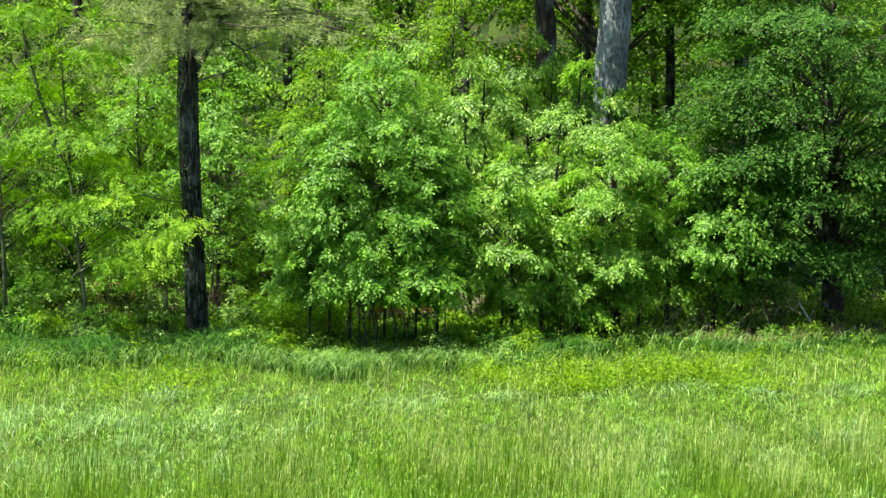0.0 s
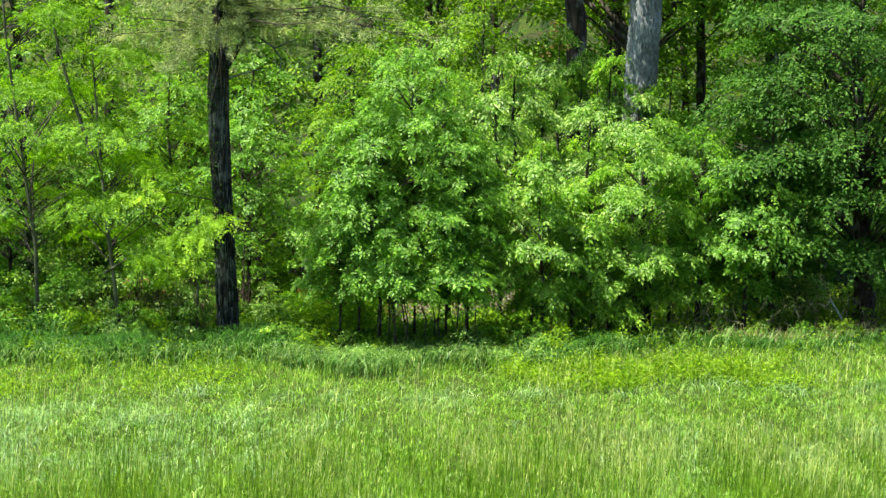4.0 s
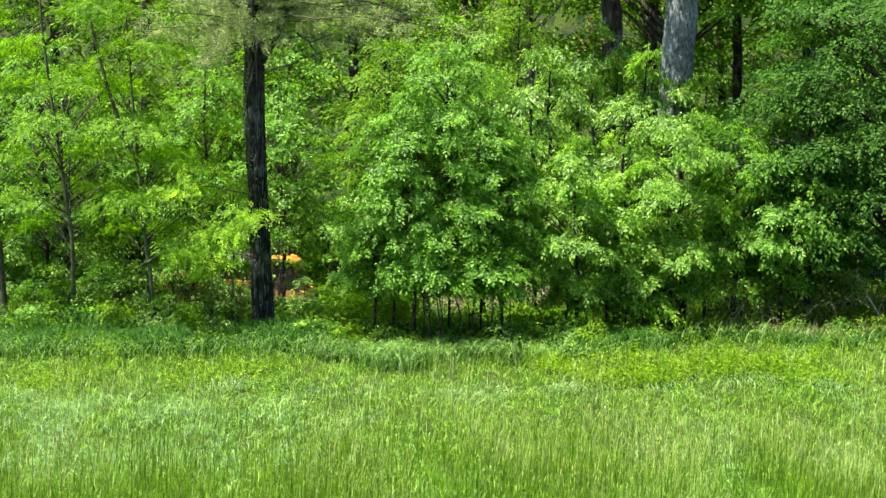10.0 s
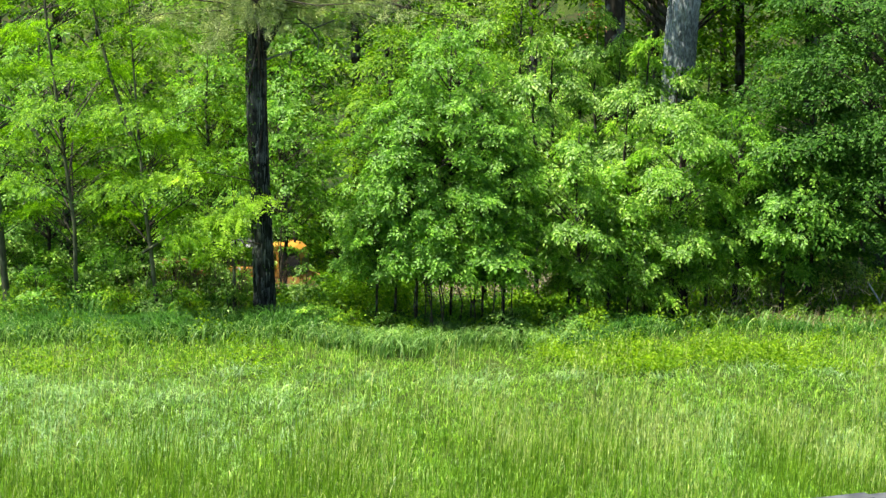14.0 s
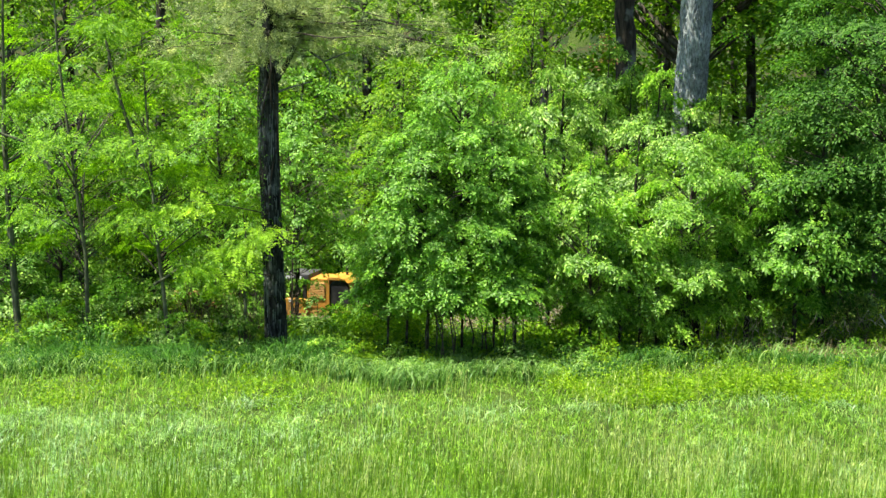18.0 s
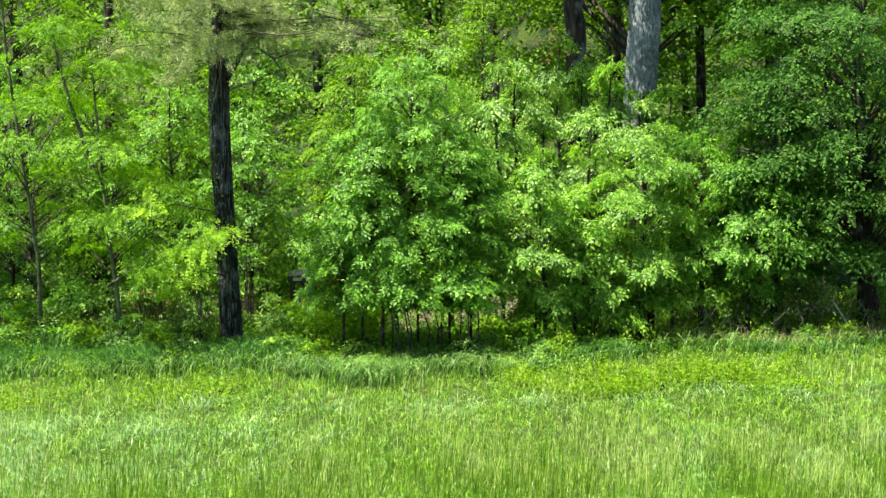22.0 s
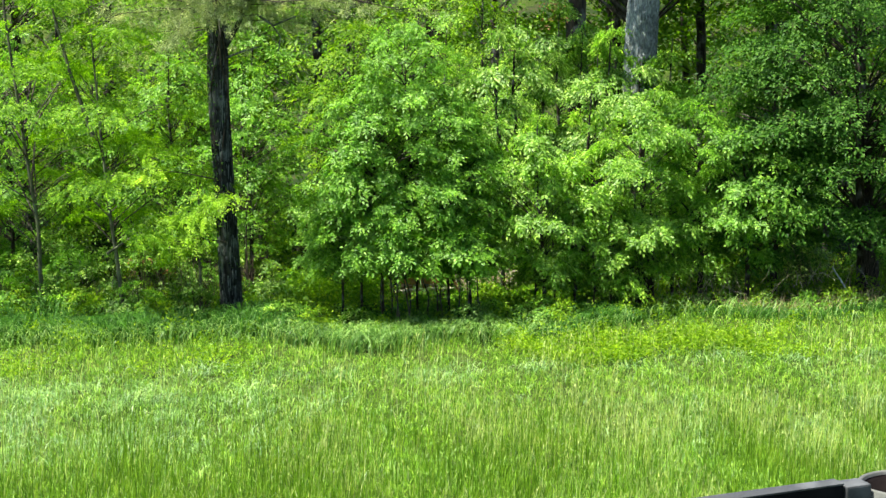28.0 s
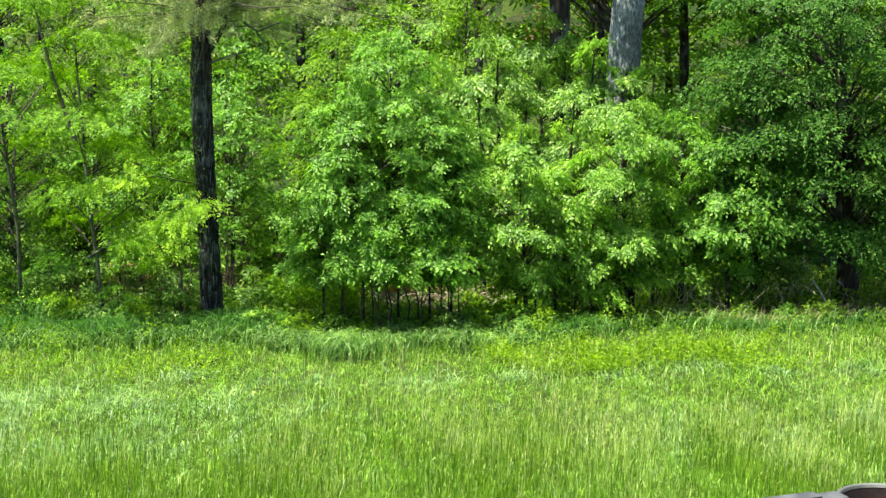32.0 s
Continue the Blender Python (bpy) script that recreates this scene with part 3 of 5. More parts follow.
def meadow_edge_trees():
    pine_tree()
    # the clump of young ash trees at the middle: five stems
    for xm, y, top, r, lo, seed, n in ((0.20, 36.7, 6.8, 2.0, 1.5, 11, 430), (-0.57, 36.2, 5.6, 1.65, 1.45, 12, 320), (0.9, 36.5, 5.4, 1.5, 1.5, 13, 290),
                                      (-1.48, 36.4, 3.0, 0.78, 1.2, 14, 85), (1.40, 36.9, 4.7, 1.0, 1.75, 15, 160), (-1.05, 36.4, 4.5, 0.95, 1.9, 16, 110)):
        tree("young_ash_tree", xm, y, seed, [(0, 0, 0), (0.05, 0, top * 0.35), (-0.04, 0.05, top * 0.7), (0, 0, top * 0.97)], (0.03, 0.026, 0.018, 0.007),
             lo, top, shaped(DOME, r), n, 0.25, 100, 0.09, "bush", "dark_bark", "young multi-stemmed ash with dense mid-green leaves", group="young trees at the meadow edge",
             sides=8, flare=0.2, pairs=2, rise=0.55, aspect=0.48, face=0.5, loose=0.34, thick=0.16, per=6, spread=(1.0, 0.75))
    rng = np.random.default_rng(5)
    for xm in (-0.40, -0.15, 0.07, 0.63, 1.04, 1.56, -0.53, -0.29, -0.01, 0.39, 0.80, 1.37):
        y = 35.5 + rng.uniform(-0.5, 0.6)
        tree("ash_sapling", xm, y, int(abs(xm) * 1000) + 7, [(0, 0, 0), (rng.uniform(-0.08, 0.1), 0, 0.8), (rng.uniform(-0.2, 0.2), 0, 1.7), (0, 0, 2.4)], (0.018, 0.016, 0.012, 0.005),
             1.5, 2.6, shaped(CONE, 0.55), 30, 0.26, 70, 0.11, "bush", "dark_bark", "slender ash sapling with a bare dark stem", "sapling", sides=7, flare=0.2, pairs=3,
             group="young trees at the meadow edge")
    # pale, drooping box elders right of the clump
    tree("box_elder_tree", 5.54, 38.0, 21, [(0, 0, 0), (0.02, 0, 1.2), (-0.05, 0, 2.6), (0.05, 0, 4.4)], (0.19, 0.17, 0.12, 0.03), 1.7, 5.3, shaped(ROUND, 1.65), 210, 0.3, 105, 0.105,
         "pale", "dark_bark", "box elder with pale drooping leaves and a dark trunk", droop=0.9, hang=0.8, group="trees at the meadow edge", pairs=2, per=15, sag=0.3, fan=0.42)
    tree("box_elder_tree", 6.96, 38.8, 22, [(0, 0, 0), (0.05, 0, 1.2), (0.05, 0, 4.0)], (0.07, 0.06, 0.02), 1.3, 4.9, shaped(ROUND, 1.3), 180, 0.3, 95, 0.1,
         "bush", "dark_bark", "young box elder with bright green leaves", droop=0.8, hang=0.6, group="trees at the meadow edge", pairs=2, per=12, sag=0.26, fan=0.4)
    tree("box_elder_tree", 3.85, 37.6, 23, [(0, 0, 0), (0, 0, 1.4), (0.05, 0, 3.2)], (0.045, 0.04, 0.015), 1.9, 3.7, shaped(ROUND, 0.8), 150, 0.32, 75, 0.13,
         "pale", "dark_bark", "low box elder with pale drooping leaves", droop=0.9, hang=0.9, group="trees at the meadow edge", pairs=2)
    tree("box_elder_tree", 3.05, 36.6, 25, [(0, 0, 0), (0.05, 0, 1.4), (-0.05, 0, 2.8), (0, 0, 4.5)], (0.045, 0.04, 0.03, 0.01), 1.0, 4.8, shaped(ROUND, 1.0), 170, 0.28, 95, 0.1,
         "pale", "dark_bark", "slender box elder with pale drooping leaves", droop=0.9, hang=0.8, group="trees at the meadow edge", pairs=2, per=10, sag=0.26, fan=0.4)
    tree("box_elder_tree", 8.00, 38.3, 24, [(0, 0, 0), (0.03, 0, 1.2), (-0.04, 0, 4.0)], (0.06, 0.05, 0.015), 1.3, 4.4, shaped(ROUND, 1.25), 170, 0.3, 95, 0.1,
         "bush", "dark_bark", "young box elder with bright green leaves", droop=0.8, hang=0.6, group="trees at the meadow edge", pairs=2, per=12, sag=0.26, fan=0.4)
    for xm, y, top in ((4.71, 37.5, 3.3), (5.07, 38.0, 3.5), (5.26, 37.6, 2.9), (6.19, 38.2, 3.1), (4.94, 38.1, 2.6), (5.23, 38.4, 3.0), (5.37, 37.7, 2.4), (5.66, 37.8, 2.8), (2.85, 36.8, 2.3), (3.3, 36.9, 2.6), (3.75, 36.8, 2.4), (4.2, 36.9, 2.5), (4.6, 37.0, 2.2)):
        tree("elder_sapling", xm, y, int(xm * 1000), [(0, 0, 0), (0.04, 0, 1.0), (-0.03, 0, 2.0), (0, 0, top)], (0.05, 0.04, 0.03, 0.008) if y > 37.2 else (0.022, 0.018, 0.014, 0.005), 1.0 if y > 37.2 else 0.75, top, shaped(CONE, 0.6), 32, 0.3, 100, 0.095,
             "pale", "dark_bark", "thin box elder sapling", "sapling", droop=0.9, hang=0.8, sides=7, pairs=2, group="trees at the meadow edge")
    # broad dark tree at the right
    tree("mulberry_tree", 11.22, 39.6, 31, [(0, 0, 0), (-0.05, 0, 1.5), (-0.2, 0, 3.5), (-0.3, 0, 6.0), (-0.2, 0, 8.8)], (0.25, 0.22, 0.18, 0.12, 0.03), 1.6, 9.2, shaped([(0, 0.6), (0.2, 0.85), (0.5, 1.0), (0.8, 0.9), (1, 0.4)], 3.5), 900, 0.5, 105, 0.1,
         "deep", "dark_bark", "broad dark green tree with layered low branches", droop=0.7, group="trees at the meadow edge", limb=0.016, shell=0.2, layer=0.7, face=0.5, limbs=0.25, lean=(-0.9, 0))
    tree("mulberry_tree", 8.71, 38.8, 32, [(0, 0, 0), (0.05, 0, 1.5), (0.0, 0, 3.0), (0, 0, 5.0)], (0.09, 0.08, 0.06, 0.02), 1.0, 5.6, shaped(ROUND, 1.6), 240, 0.45, 90, 0.125,
         "deep", "dark_bark", "young dark green tree with layered branches", droop=0.7, layer=0.6, face=0.5, limbs=0.3, group="trees at the meadow edge")
    # layered locusts at the left, with their bare forking limbs
    forks = {41: [(((-9.10, 3.86), (-9.78, 4.82), (-10.68, 5.15)), 0.05),
                  (((-9.23, 4.13), (-9.86, 4.94), (-10.45, 5.72)), 0.04)],
             42: [(((-6.88, 1.61), (-6.45, 1.88), (-5.97, 2.25)), 0.04),
                  (((-6.98, 2.70), (-7.20, 3.00), (-7.39, 3.18)), 0.03),
                  (((-7.06, 4.29), (-7.52, 5.76), (-7.95, 7.67)), 0.055)]}
    for xm, y, pts, rad, base, top, r, n, seed in (
            (-8.58, 38.3, [(0, 0, 0), (0, 0, 2.2), (-0.2, 0, 4.0), (-0.5, 0, 7.0), (-0.6, 0, 9.5)], (0.055, 0.047, 0.04, 0.03, 0.012), 2.0, 9.6, 2.5, 190, 41),
            (-6.55, 37.6, [(0, 0, 0), (-0.1, 0, 1.4), (-0.25, 0, 2.8), (-0.35, 0, 4.5), (-0.5, 0, 7.5)], (0.055, 0.047, 0.04, 0.03, 0.012), 2.2, 7.8, 1.9, 140, 42),
            (-4.77, 37.5, [(0, 0, 0), (0.02, 0, 1.3), (0.1, 0, 2.2), (0.0, 0, 3.3)], (0.04, 0.034, 0.027, 0.01), 1.9, 3.4, 0.8, 26, 43),
            (-10.76, 40.3, [(0, 0, 0), (-0.1, 0, 2.2), (-0.2, 0, 5.0), (-0.1, 0, 9)], (0.09, 0.08, 0.06, 0.02), 1.7, 9.3, 2.4, 180, 44)):
        foot = tree("locust_tree", xm, y, seed, pts, rad, base, top, shaped([(0, 0.8), (0.4, 1.0), (0.8, 0.8), (1, 0.4)], r), int(n * 0.8), 0.44, 230, 0.08, "locust", "locust_bark",
             "young locust with flat layers of bright yellow-green leaflets", droop=0.45, loose=0.28, lift=1.5, thick=0.06, aspect=0.45, sides=9, limb=0.009, face=0.55, pairs=4, rise=0.4, layer=0.85, shell=0.1, spread=(1.0, 1.4), limbs=0.5,
             group="locusts at the meadow edge")
        for at, r in forks.get(seed, ()):
            p = [np.array([[fx - foot.location.x, -0.02, fz - foot.location.z]]) for fx, fz in at]
            v, f = tubes(p[0], p[1], p[2], np.array([r]), np.array([r * 0.45]), 7)
            mesh_part("limb", fast_mesh("limb", v, [f], M["locust_bark"], True), foot)


def second_row_trees():
    # the great grey trunk and its darker neighbour
    pts = [(0, 0, 0), (0.0, 0, 4.0), (0.05, 0, 6.5), (0.16, 0, 8.5), (0.45, 0, 13), (0.7, 0, 20)]
    oak = tree("oak_tree", 6.24, 44.0, 51, pts, (0.47, 0.43, 0.415, 0.4, 0.33, 0.1), 11.5, 22, shaped(ROUND, 5.0), 420, 0.8, 60, 0.2, "forest", "grey_bark",
               "tall oak with a thick light grey trunk", sides=26, rough=0.045, limb=0.03, group="old trees in the wood")
    rng = np.random.default_rng(52)
    bark_plates(rng, oak, pts, [(0, 0.47), (4, 0.43), (6.5, 0.415), (8.5, 0.4), (13, 0.33)], 2.5, 11.0, 2600, 0.013, "grey_bark")
    k = 900
    z, a = rng.uniform(3.5, 6.6, k), rng.normal(-1.2, 0.9, k)
    o = np.stack([np.cos(a), np.sin(a), 0 * a], 1)
    v, f = leaf_quads(o * 0.45 + np.stack([0.008 * z, 0 * z, z], 1), unit(o * 0.4 - UP * 0.7 + rng.normal(0, 0.4, (k, 3))), unit(o + UP * 0.6), np.full(k, 0.1), np.full(k, 0.07))
    mesh_part("climbing_vine", fast_mesh("climbing_vine", v, [f], M["deep"]), oak, "dark climbing leaves")
    tree("oak_tree", 4.98, 47.5, 52, [(0, 0, 0), (0.0, 0, 6.0), (-0.1, 0, 10), (-0.2, 0, 14), (-0.1, 0, 21)], (0.32, 0.29, 0.27, 0.24, 0.08),
         12.5, 23, shaped(ROUND, 4.5), 330, 0.9, 50, 0.22, "forest", "dark_bark", "tall old oak with a dark trunk", sides=16, limb=0.03, group="old trees in the wood")
    # two unseen oaks, added to darken the wood with their high crowns' shade
    for x, y, seed in ((8.0, 56.5, 53), (12.7, 57.5, 54)):
        tree("oak_tree", x, y, seed, [(0, 0, 0), (0.1, 0, 7.0), (-0.1, 0, 14), (0.1, 0, 22)], (0.28, 0.24, 0.2, 0.06), 9.5, 23.5, shaped(ROUND, 6.2), 420, 1.0, 52, 0.25, "forest", "dark_bark",
             "unseen tall oak, added so that its dense high crown shades the wood", sides=14, limb=0.03, limbs=0.3, group="old trees in the wood")
    # understorey: rounded small trees behind the first row
    rows = [(-4.25, 44, 2.2, 6.6, 1.6, "bush"), (-1.25, 43.0, 2.5, 7.4, 1.6, "forest"), (-0.36, 43.2, 2.3, 7.6, 1.5, "bush"), (1.13, 43, 2.2, 7.6, 1.5, "pale"),
            (2.42, 42, 1.9, 7.0, 1.3, "vine"), (3.76, 44, 1.9, 6.8, 1.3, "vine"), (4.97, 46, 1.9, 7.9, 1.1, "pale"), (2.95, 43.4, 2.0, 7.9, 1.2, "vine"), (4.25, 45.2, 2.4, 8.3, 1.3, "vine"), (4.75, 46.4, 3.6, 8.1, 0.9, "pale"), (2.35, 48, 3.0, 10.2, 1.6, "forest"), (5.05, 43.0, 3.0, 6.9, 1.0, "vine"), (5.35, 42.6, 2.2, 7.7, 0.62, "pale"), (6.95, 42.8, 2.4, 7.2, 0.65, "pale"), (6.05, 42.3, 2.0, 6.5, 0.9, "vine"), (3.29, 46, 2.4, 7.6, 1.6, "pale"), (4.70, 41.5, 1.9, 5.6, 1.1, "pale"),
            (-6.31, 45, 2.2, 7.6, 1.8, "bush"), (-8.53, 46, 2.0, 8.0, 2.0, "forest"), (-10.85, 45, 2.3, 8.2, 2.2, "bush"), (-13.49, 46, 1.5, 8.0, 2.2, "deep"),
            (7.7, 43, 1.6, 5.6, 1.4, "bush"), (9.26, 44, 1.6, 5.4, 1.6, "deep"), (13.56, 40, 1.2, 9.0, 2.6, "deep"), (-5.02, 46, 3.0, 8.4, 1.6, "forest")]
    for i, (x, y, lo, top, r, leaf) in enumerate(rows):
        hanging = leaf in ("vine", "pale")
        tree("understorey_tree", x, y, 60 + i, [(0, 0, 0), (0.1, 0, top * 0.4), (-0.1, 0, top * 0.7), (0, 0, top * 0.95)], (0.06, 0.05, 0.035, 0.01), lo, top, shaped(ROUND, r), int((110 if hanging else 125) * r), 0.42, 100 if hanging else 72, 0.11,
             leaf, "dark_bark", {"vine": "small tree hung with pale glossy vine leaves", "pale": "small tree with pale drooping leaves", "bush": "small bright green understorey tree",
                                 "forest": "small mid-green understorey tree", "deep": "small dark green understorey tree"}[leaf], droop=0.9 if hanging else 0.5, hang=0.9 if hanging else 0.35,
             sides=8, group="understorey trees", per=15 if hanging else 8, sag=0.32 if hanging else 0.17, fan=0.4 if hanging else 0.34, pairs=2 if leaf in ("pale", "bush") else 0)


def clearing_trees():
    """Sunlit trees on the far side of the loader's clearing."""
    rng = np.random.default_rng(401)
    for i, xm in enumerate(np.linspace(-15.87, 16.09, 15)):
        y = 53.0 + rng.uniform(-0.8, 2.5)
        if 2.0 < xm < 11.90 or -14.5 < xm < -12.9:
            continue
        top = rng.uniform(9.0, 12.5)
        leaf = ("forest", "bush", "forest", "pale")[i % 4]
        tree("clearing_tree", xm + rng.uniform(-0.5, 0.5), y, 410 + i, [(0, 0, 0), (0.1, 0, top * 0.4), (-0.1, 0, top * 0.7), (0, 0, top * 0.95)], (0.11, 0.09, 0.06, 0.015), 1.8 + 1.4 * rng.random(), top,
             shaped(ROUND, rng.uniform(1.7, 2.3)), 215, 0.56, 52, 0.145, leaf, "dark_bark", "sunlit leafy tree behind the clearing", sides=8, group="trees behind the clearing")


def shrubs():
    """Low leafy shrubs under the first and second rows."""
    rng = np.random.default_rng(301)
    spots = [(xm, 43.5 + 2.5 * rng.random(), rng.uniform(1.5, 2.6)) for xm in np.linspace(-12.75, -7.01, 9)]
    spots += [(xm, 40.6 + 1.6 * rng.random(), rng.uniform(0.9, 1.9)) for xm in np.linspace(-9.6, -5.2, 9)]
    spots += [(xm, 44.5 + 2.0 * rng.random(), rng.uniform(1.2, 2.2)) for xm in np.linspace(5.19, 14.47, 7)]
    spots += [(xm, 40.5 + 1.0 * rng.random(), rng.uniform(1.0, 1.7)) for xm in np.linspace(6.78, 9.91, 4)]
    for i, (x, y, top) in enumerate(spots):
        leaf = ("deep", "vine", "bush")[i % 3] if i < 9 else ("forest", "vine", "bush")[i % 3]
        tree("shrub", x, y, 310 + i, [(0, 0, 0), (0.1, 0, top * 0.4), (-0.1, 0, top * 0.9)], (0.04, 0.03, 0.01), 0.25, top, shaped(ROUND, top * 0.55), 62, 0.36, 62, 0.11, leaf, "dark_bark",
             "dense leafy shrub in the undergrowth", "shrub", sides=7, group="undergrowth shrubs")


def thicket():
    """Twiggy brush behind the loader's way, and thin saplings before it."""
    rng = np.random.default_rng(501)
    for i, x in enumerate(np.linspace(-8.66, 6.01, 15)):
        top = rng.uniform(2.4, 3.8)
        tree("thicket_bush", x + rng.uniform(-0.3, 0.3), 51.7 + rng.uniform(-0.3, 0.8), 510 + i, [(0, 0, 0), (0.1, 0, top * 0.4), (-0.1, 0, top * 0.9)], (0.035, 0.03, 0.01), 0.2, top, shaped(ROUND, 0.95), 85, 0.36,
             55, 0.11, ("vine", "forest", "bush")[i % 3], "dark_bark", "twiggy leafy bush at the clearing's far edge", "bush", sides=6, group="thicket bushes", limb=0.016)
    for i, x in enumerate(np.linspace(-15.5, 12.0, 13)):
        top = rng.uniform(3.0, 4.6)
        tree("thicket_bush", x + rng.uniform(-0.5, 0.5), 56.0 + rng.uniform(-0.8, 1.0), 620 + i, [(0, 0, 0), (0.1, 0, top * 0.4), (-0.1, 0, top * 0.9)], (0.04, 0.03, 0.01), 0.2, top, shaped(ROUND, 1.6), 80, 0.55,
             44, 0.14, ("forest", "deep", "forest")[i % 3], "dark_bark", "dense dark bush under the wood's trees", "bush", sides=6, group="thicket bushes", limb=0.012, limbs=0.3)
    for i, xm in enumerate((-4.36, -4.16, -5.16, -6.33, -6.93, 3.15, 4.67)):
        top = rng.uniform(3.4, 4.6)
        tree("thin_sapling", xm, 43.0 + rng.uniform(-0.8, 1.4), 540 + i, [(0, 0, 0), (rng.uniform(-0.15, 0.15), 0, top * 0.4), (rng.uniform(-0.2, 0.2), 0, top)], (0.022, 0.018, 0.006), 1.0, top, shaped(CONE, 0.6), 22, 0.26,
             22, 0.1, ("vine", "bush")[i % 2], "twig", "thin sparse sapling in the undergrowth", "sapling", sides=6, group="thicket saplings", limb=0.008)

    def bed(x0, x1, n, y, near, far, low, high):
        return [(p, y + rng.uniform(-near, far), rng.uniform(low, high)) for p in np.linspace(x0, x1, n)]

    spots = bed(-3.97, -2.02, 5, 40.2, 0.3, 0.6, 0.5, 0.75) + [(-3.29, 39.6, 1.15), (-2.89, 39.8, 0.9)]
    spots += bed(-10.21, -7.25, 5, 40.6, 0.5, 0.8, 0.7, 1.2) + [(-5.78, 42.0, 1.3), (-1.6, 40.2, 0.5), (0.25, 38.2, 0.4), (1.95, 39.0, 0.5)]
    spots += bed(4.19, 8.70, 7, 39.4, 0.3, 0.4, 0.6, 1.1) + bed(6.11, 10.20, 5, 37.3, 0.3, 0.3, 0.3, 0.5)
    spots += bed(1.25, 3.65, 9, 35.5, 0.3, 0.4, 0.55, 0.9) + bed(-2.7, -0.8, 6, 35.6, 0.3, 0.3, 0.45, 0.8)
    spots += bed(-1.8, 2.3, 14, 35.7, 0.3, 0.4, 0.35, 0.6) + bed(-9.9, -4.9, 13, 37.4, 0.5, 0.9, 0.5, 1.25)
    for i, (xm, y, top) in enumerate(spots):
        tree("low_bush", xm, y, 560 + i, [(0, 0, 0), (0.03, 0, top * 0.5), (0, 0, top * 0.9)], (0.015, 0.012, 0.006), 0.1, top, shaped(ROUND, 0.3 + 0.35 * top), 38, 0.24, 40, 0.085,
             ("deep", "vine", "bush", "weed")[i % 4], "twig", "low leafy bush in the undergrowth", "bush", sides=6, group="low bushes", limb=0.008)
    # pale dead branches under the trees
    n = 90
    x = np.concatenate([rng.uniform(3.91, 10.78, 60), rng.uniform(-10.06, -4.92, 30)])
    y = rng.uniform(37.2, 38.6, n) + np.where(x > 0, 0, 2.4)
    root = np.stack([x, y, ground_z(x, y) + rng.uniform(0.1, 0.7, n)], 1)
    tip = root + np.stack([rng.normal(0, 0.22, n), rng.normal(0, 0.3, n), rng.uniform(0.1, 0.6, n)], 1)
    v, f = tubes(root, (root + tip) / 2 + rng.normal(0, 0.06, (n, 3)), tip, np.full(n, 0.0065), np.full(n, 0.003), 4)
    tagged(mesh_part("dead_twigs", fast_mesh("dead_twigs", v, [f], M["dead"])), "pale dead twigs under the trees", "twigs", kind="stuff")
    # bare brown twigs low in the undergrowth
    n = 720
    x = np.concatenate([rng.uniform(-7.75, -4.04, 420), rng.uniform(4.01, 12.28, 300)])
    y = rng.uniform(39.5, 42.5, n) - np.where(x > 3, 1.6, 0)
    root = np.stack([x, y, ground_z(x, y)], 1)
    tip = root + np.stack([rng.normal(0, 0.35, n), rng.normal(0, 0.3, n), rng.uniform(0.4, 1.5, n)], 1)
    v, f = tubes(root, (root + tip) / 2 + rng.normal(0, 0.08, (n, 3)), tip, np.full(n, 0.0075), np.full(n, 0.003), 3)
    tagged(mesh_part("bare_twigs", fast_mesh("bare_twigs", v, [f], M["brown_twig"])), "bare brown twigs in the undergrowth", "twigs", kind="stuff")


def forest_trees():
    """The wood behind the clearing: a few kinds, copied."""
    kinds = []
    rng = np.random.default_rng(77)
    for k in range(5):
        h = (17, 19, 21, 16, 18)[k]
        kinds.append(tree("forest_tree", -14 + 7.5 * k, 61 + 1.5 * k, 90 + k, [(0, 0, 0), (0.1, 0, h * 0.3), (-0.15, 0, h * 0.6), (0, 0, h * 0.97)], (0.2, 0.17, 0.13, 0.03), 4.6 + 0.7 * (k % 3), h,
                          shaped([(0, 0.45), (0.2, 0.8), (0.5, 1), (0.8, 0.8), (1, 0.3)], 3.5 + 0.2 * k), 205, 1.0, 32, 0.26, "forest", "dark_bark",
                          "tall leafy forest tree with a dark slender trunk", group="forest trees", limb=0.012, sides=8, limbs=0.15))
    i = 0
    for row, (y, count) in enumerate(((60, 10), (68, 8))):
        for j in range(count):
            x = (j - (count - 1) / 2) * (4.4 + 0.6 * row) + rng.uniform(-1.2, 1.2)
            yy = y + rng.uniform(-2, 2)
            copy_thing(kinds[i % 5], pose(x, yy, float(ground_z(x, yy)) - 0.05, 0, 0, rng.uniform(0, 360)))
            i += 1


def hillside_brush():
    """Shaded undergrowth that covers the wooded hill behind the clearing."""
    rng = np.random.default_rng(811)
    k = 3000
    y = 56 + 36 * rng.random(k) ** 1.2
    x = rng.uniform(-0.36, 0.36, k) * y
    z = ground_z(x, y) + rng.uniform(0.1, 1.0, k) * (0.4 + 2.0 * swell(x, y, 0.9, 812)) * (1 + 0.5 * smooth(62, 68, y) + 1.2 * smooth(72, 82, y))
    c = np.stack([x, y, z], 1)
    o = unit(np.concatenate([rng.normal(0, 1, (k, 2)), np.zeros((k, 1))], 1))
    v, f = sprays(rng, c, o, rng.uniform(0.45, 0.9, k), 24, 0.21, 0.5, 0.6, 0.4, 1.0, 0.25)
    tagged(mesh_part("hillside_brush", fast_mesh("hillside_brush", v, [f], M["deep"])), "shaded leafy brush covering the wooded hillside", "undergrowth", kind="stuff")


meadow_edge_trees()
second_row_trees()
clearing_trees()
shrubs()
thicket()
forest_trees()
hillside_brush()

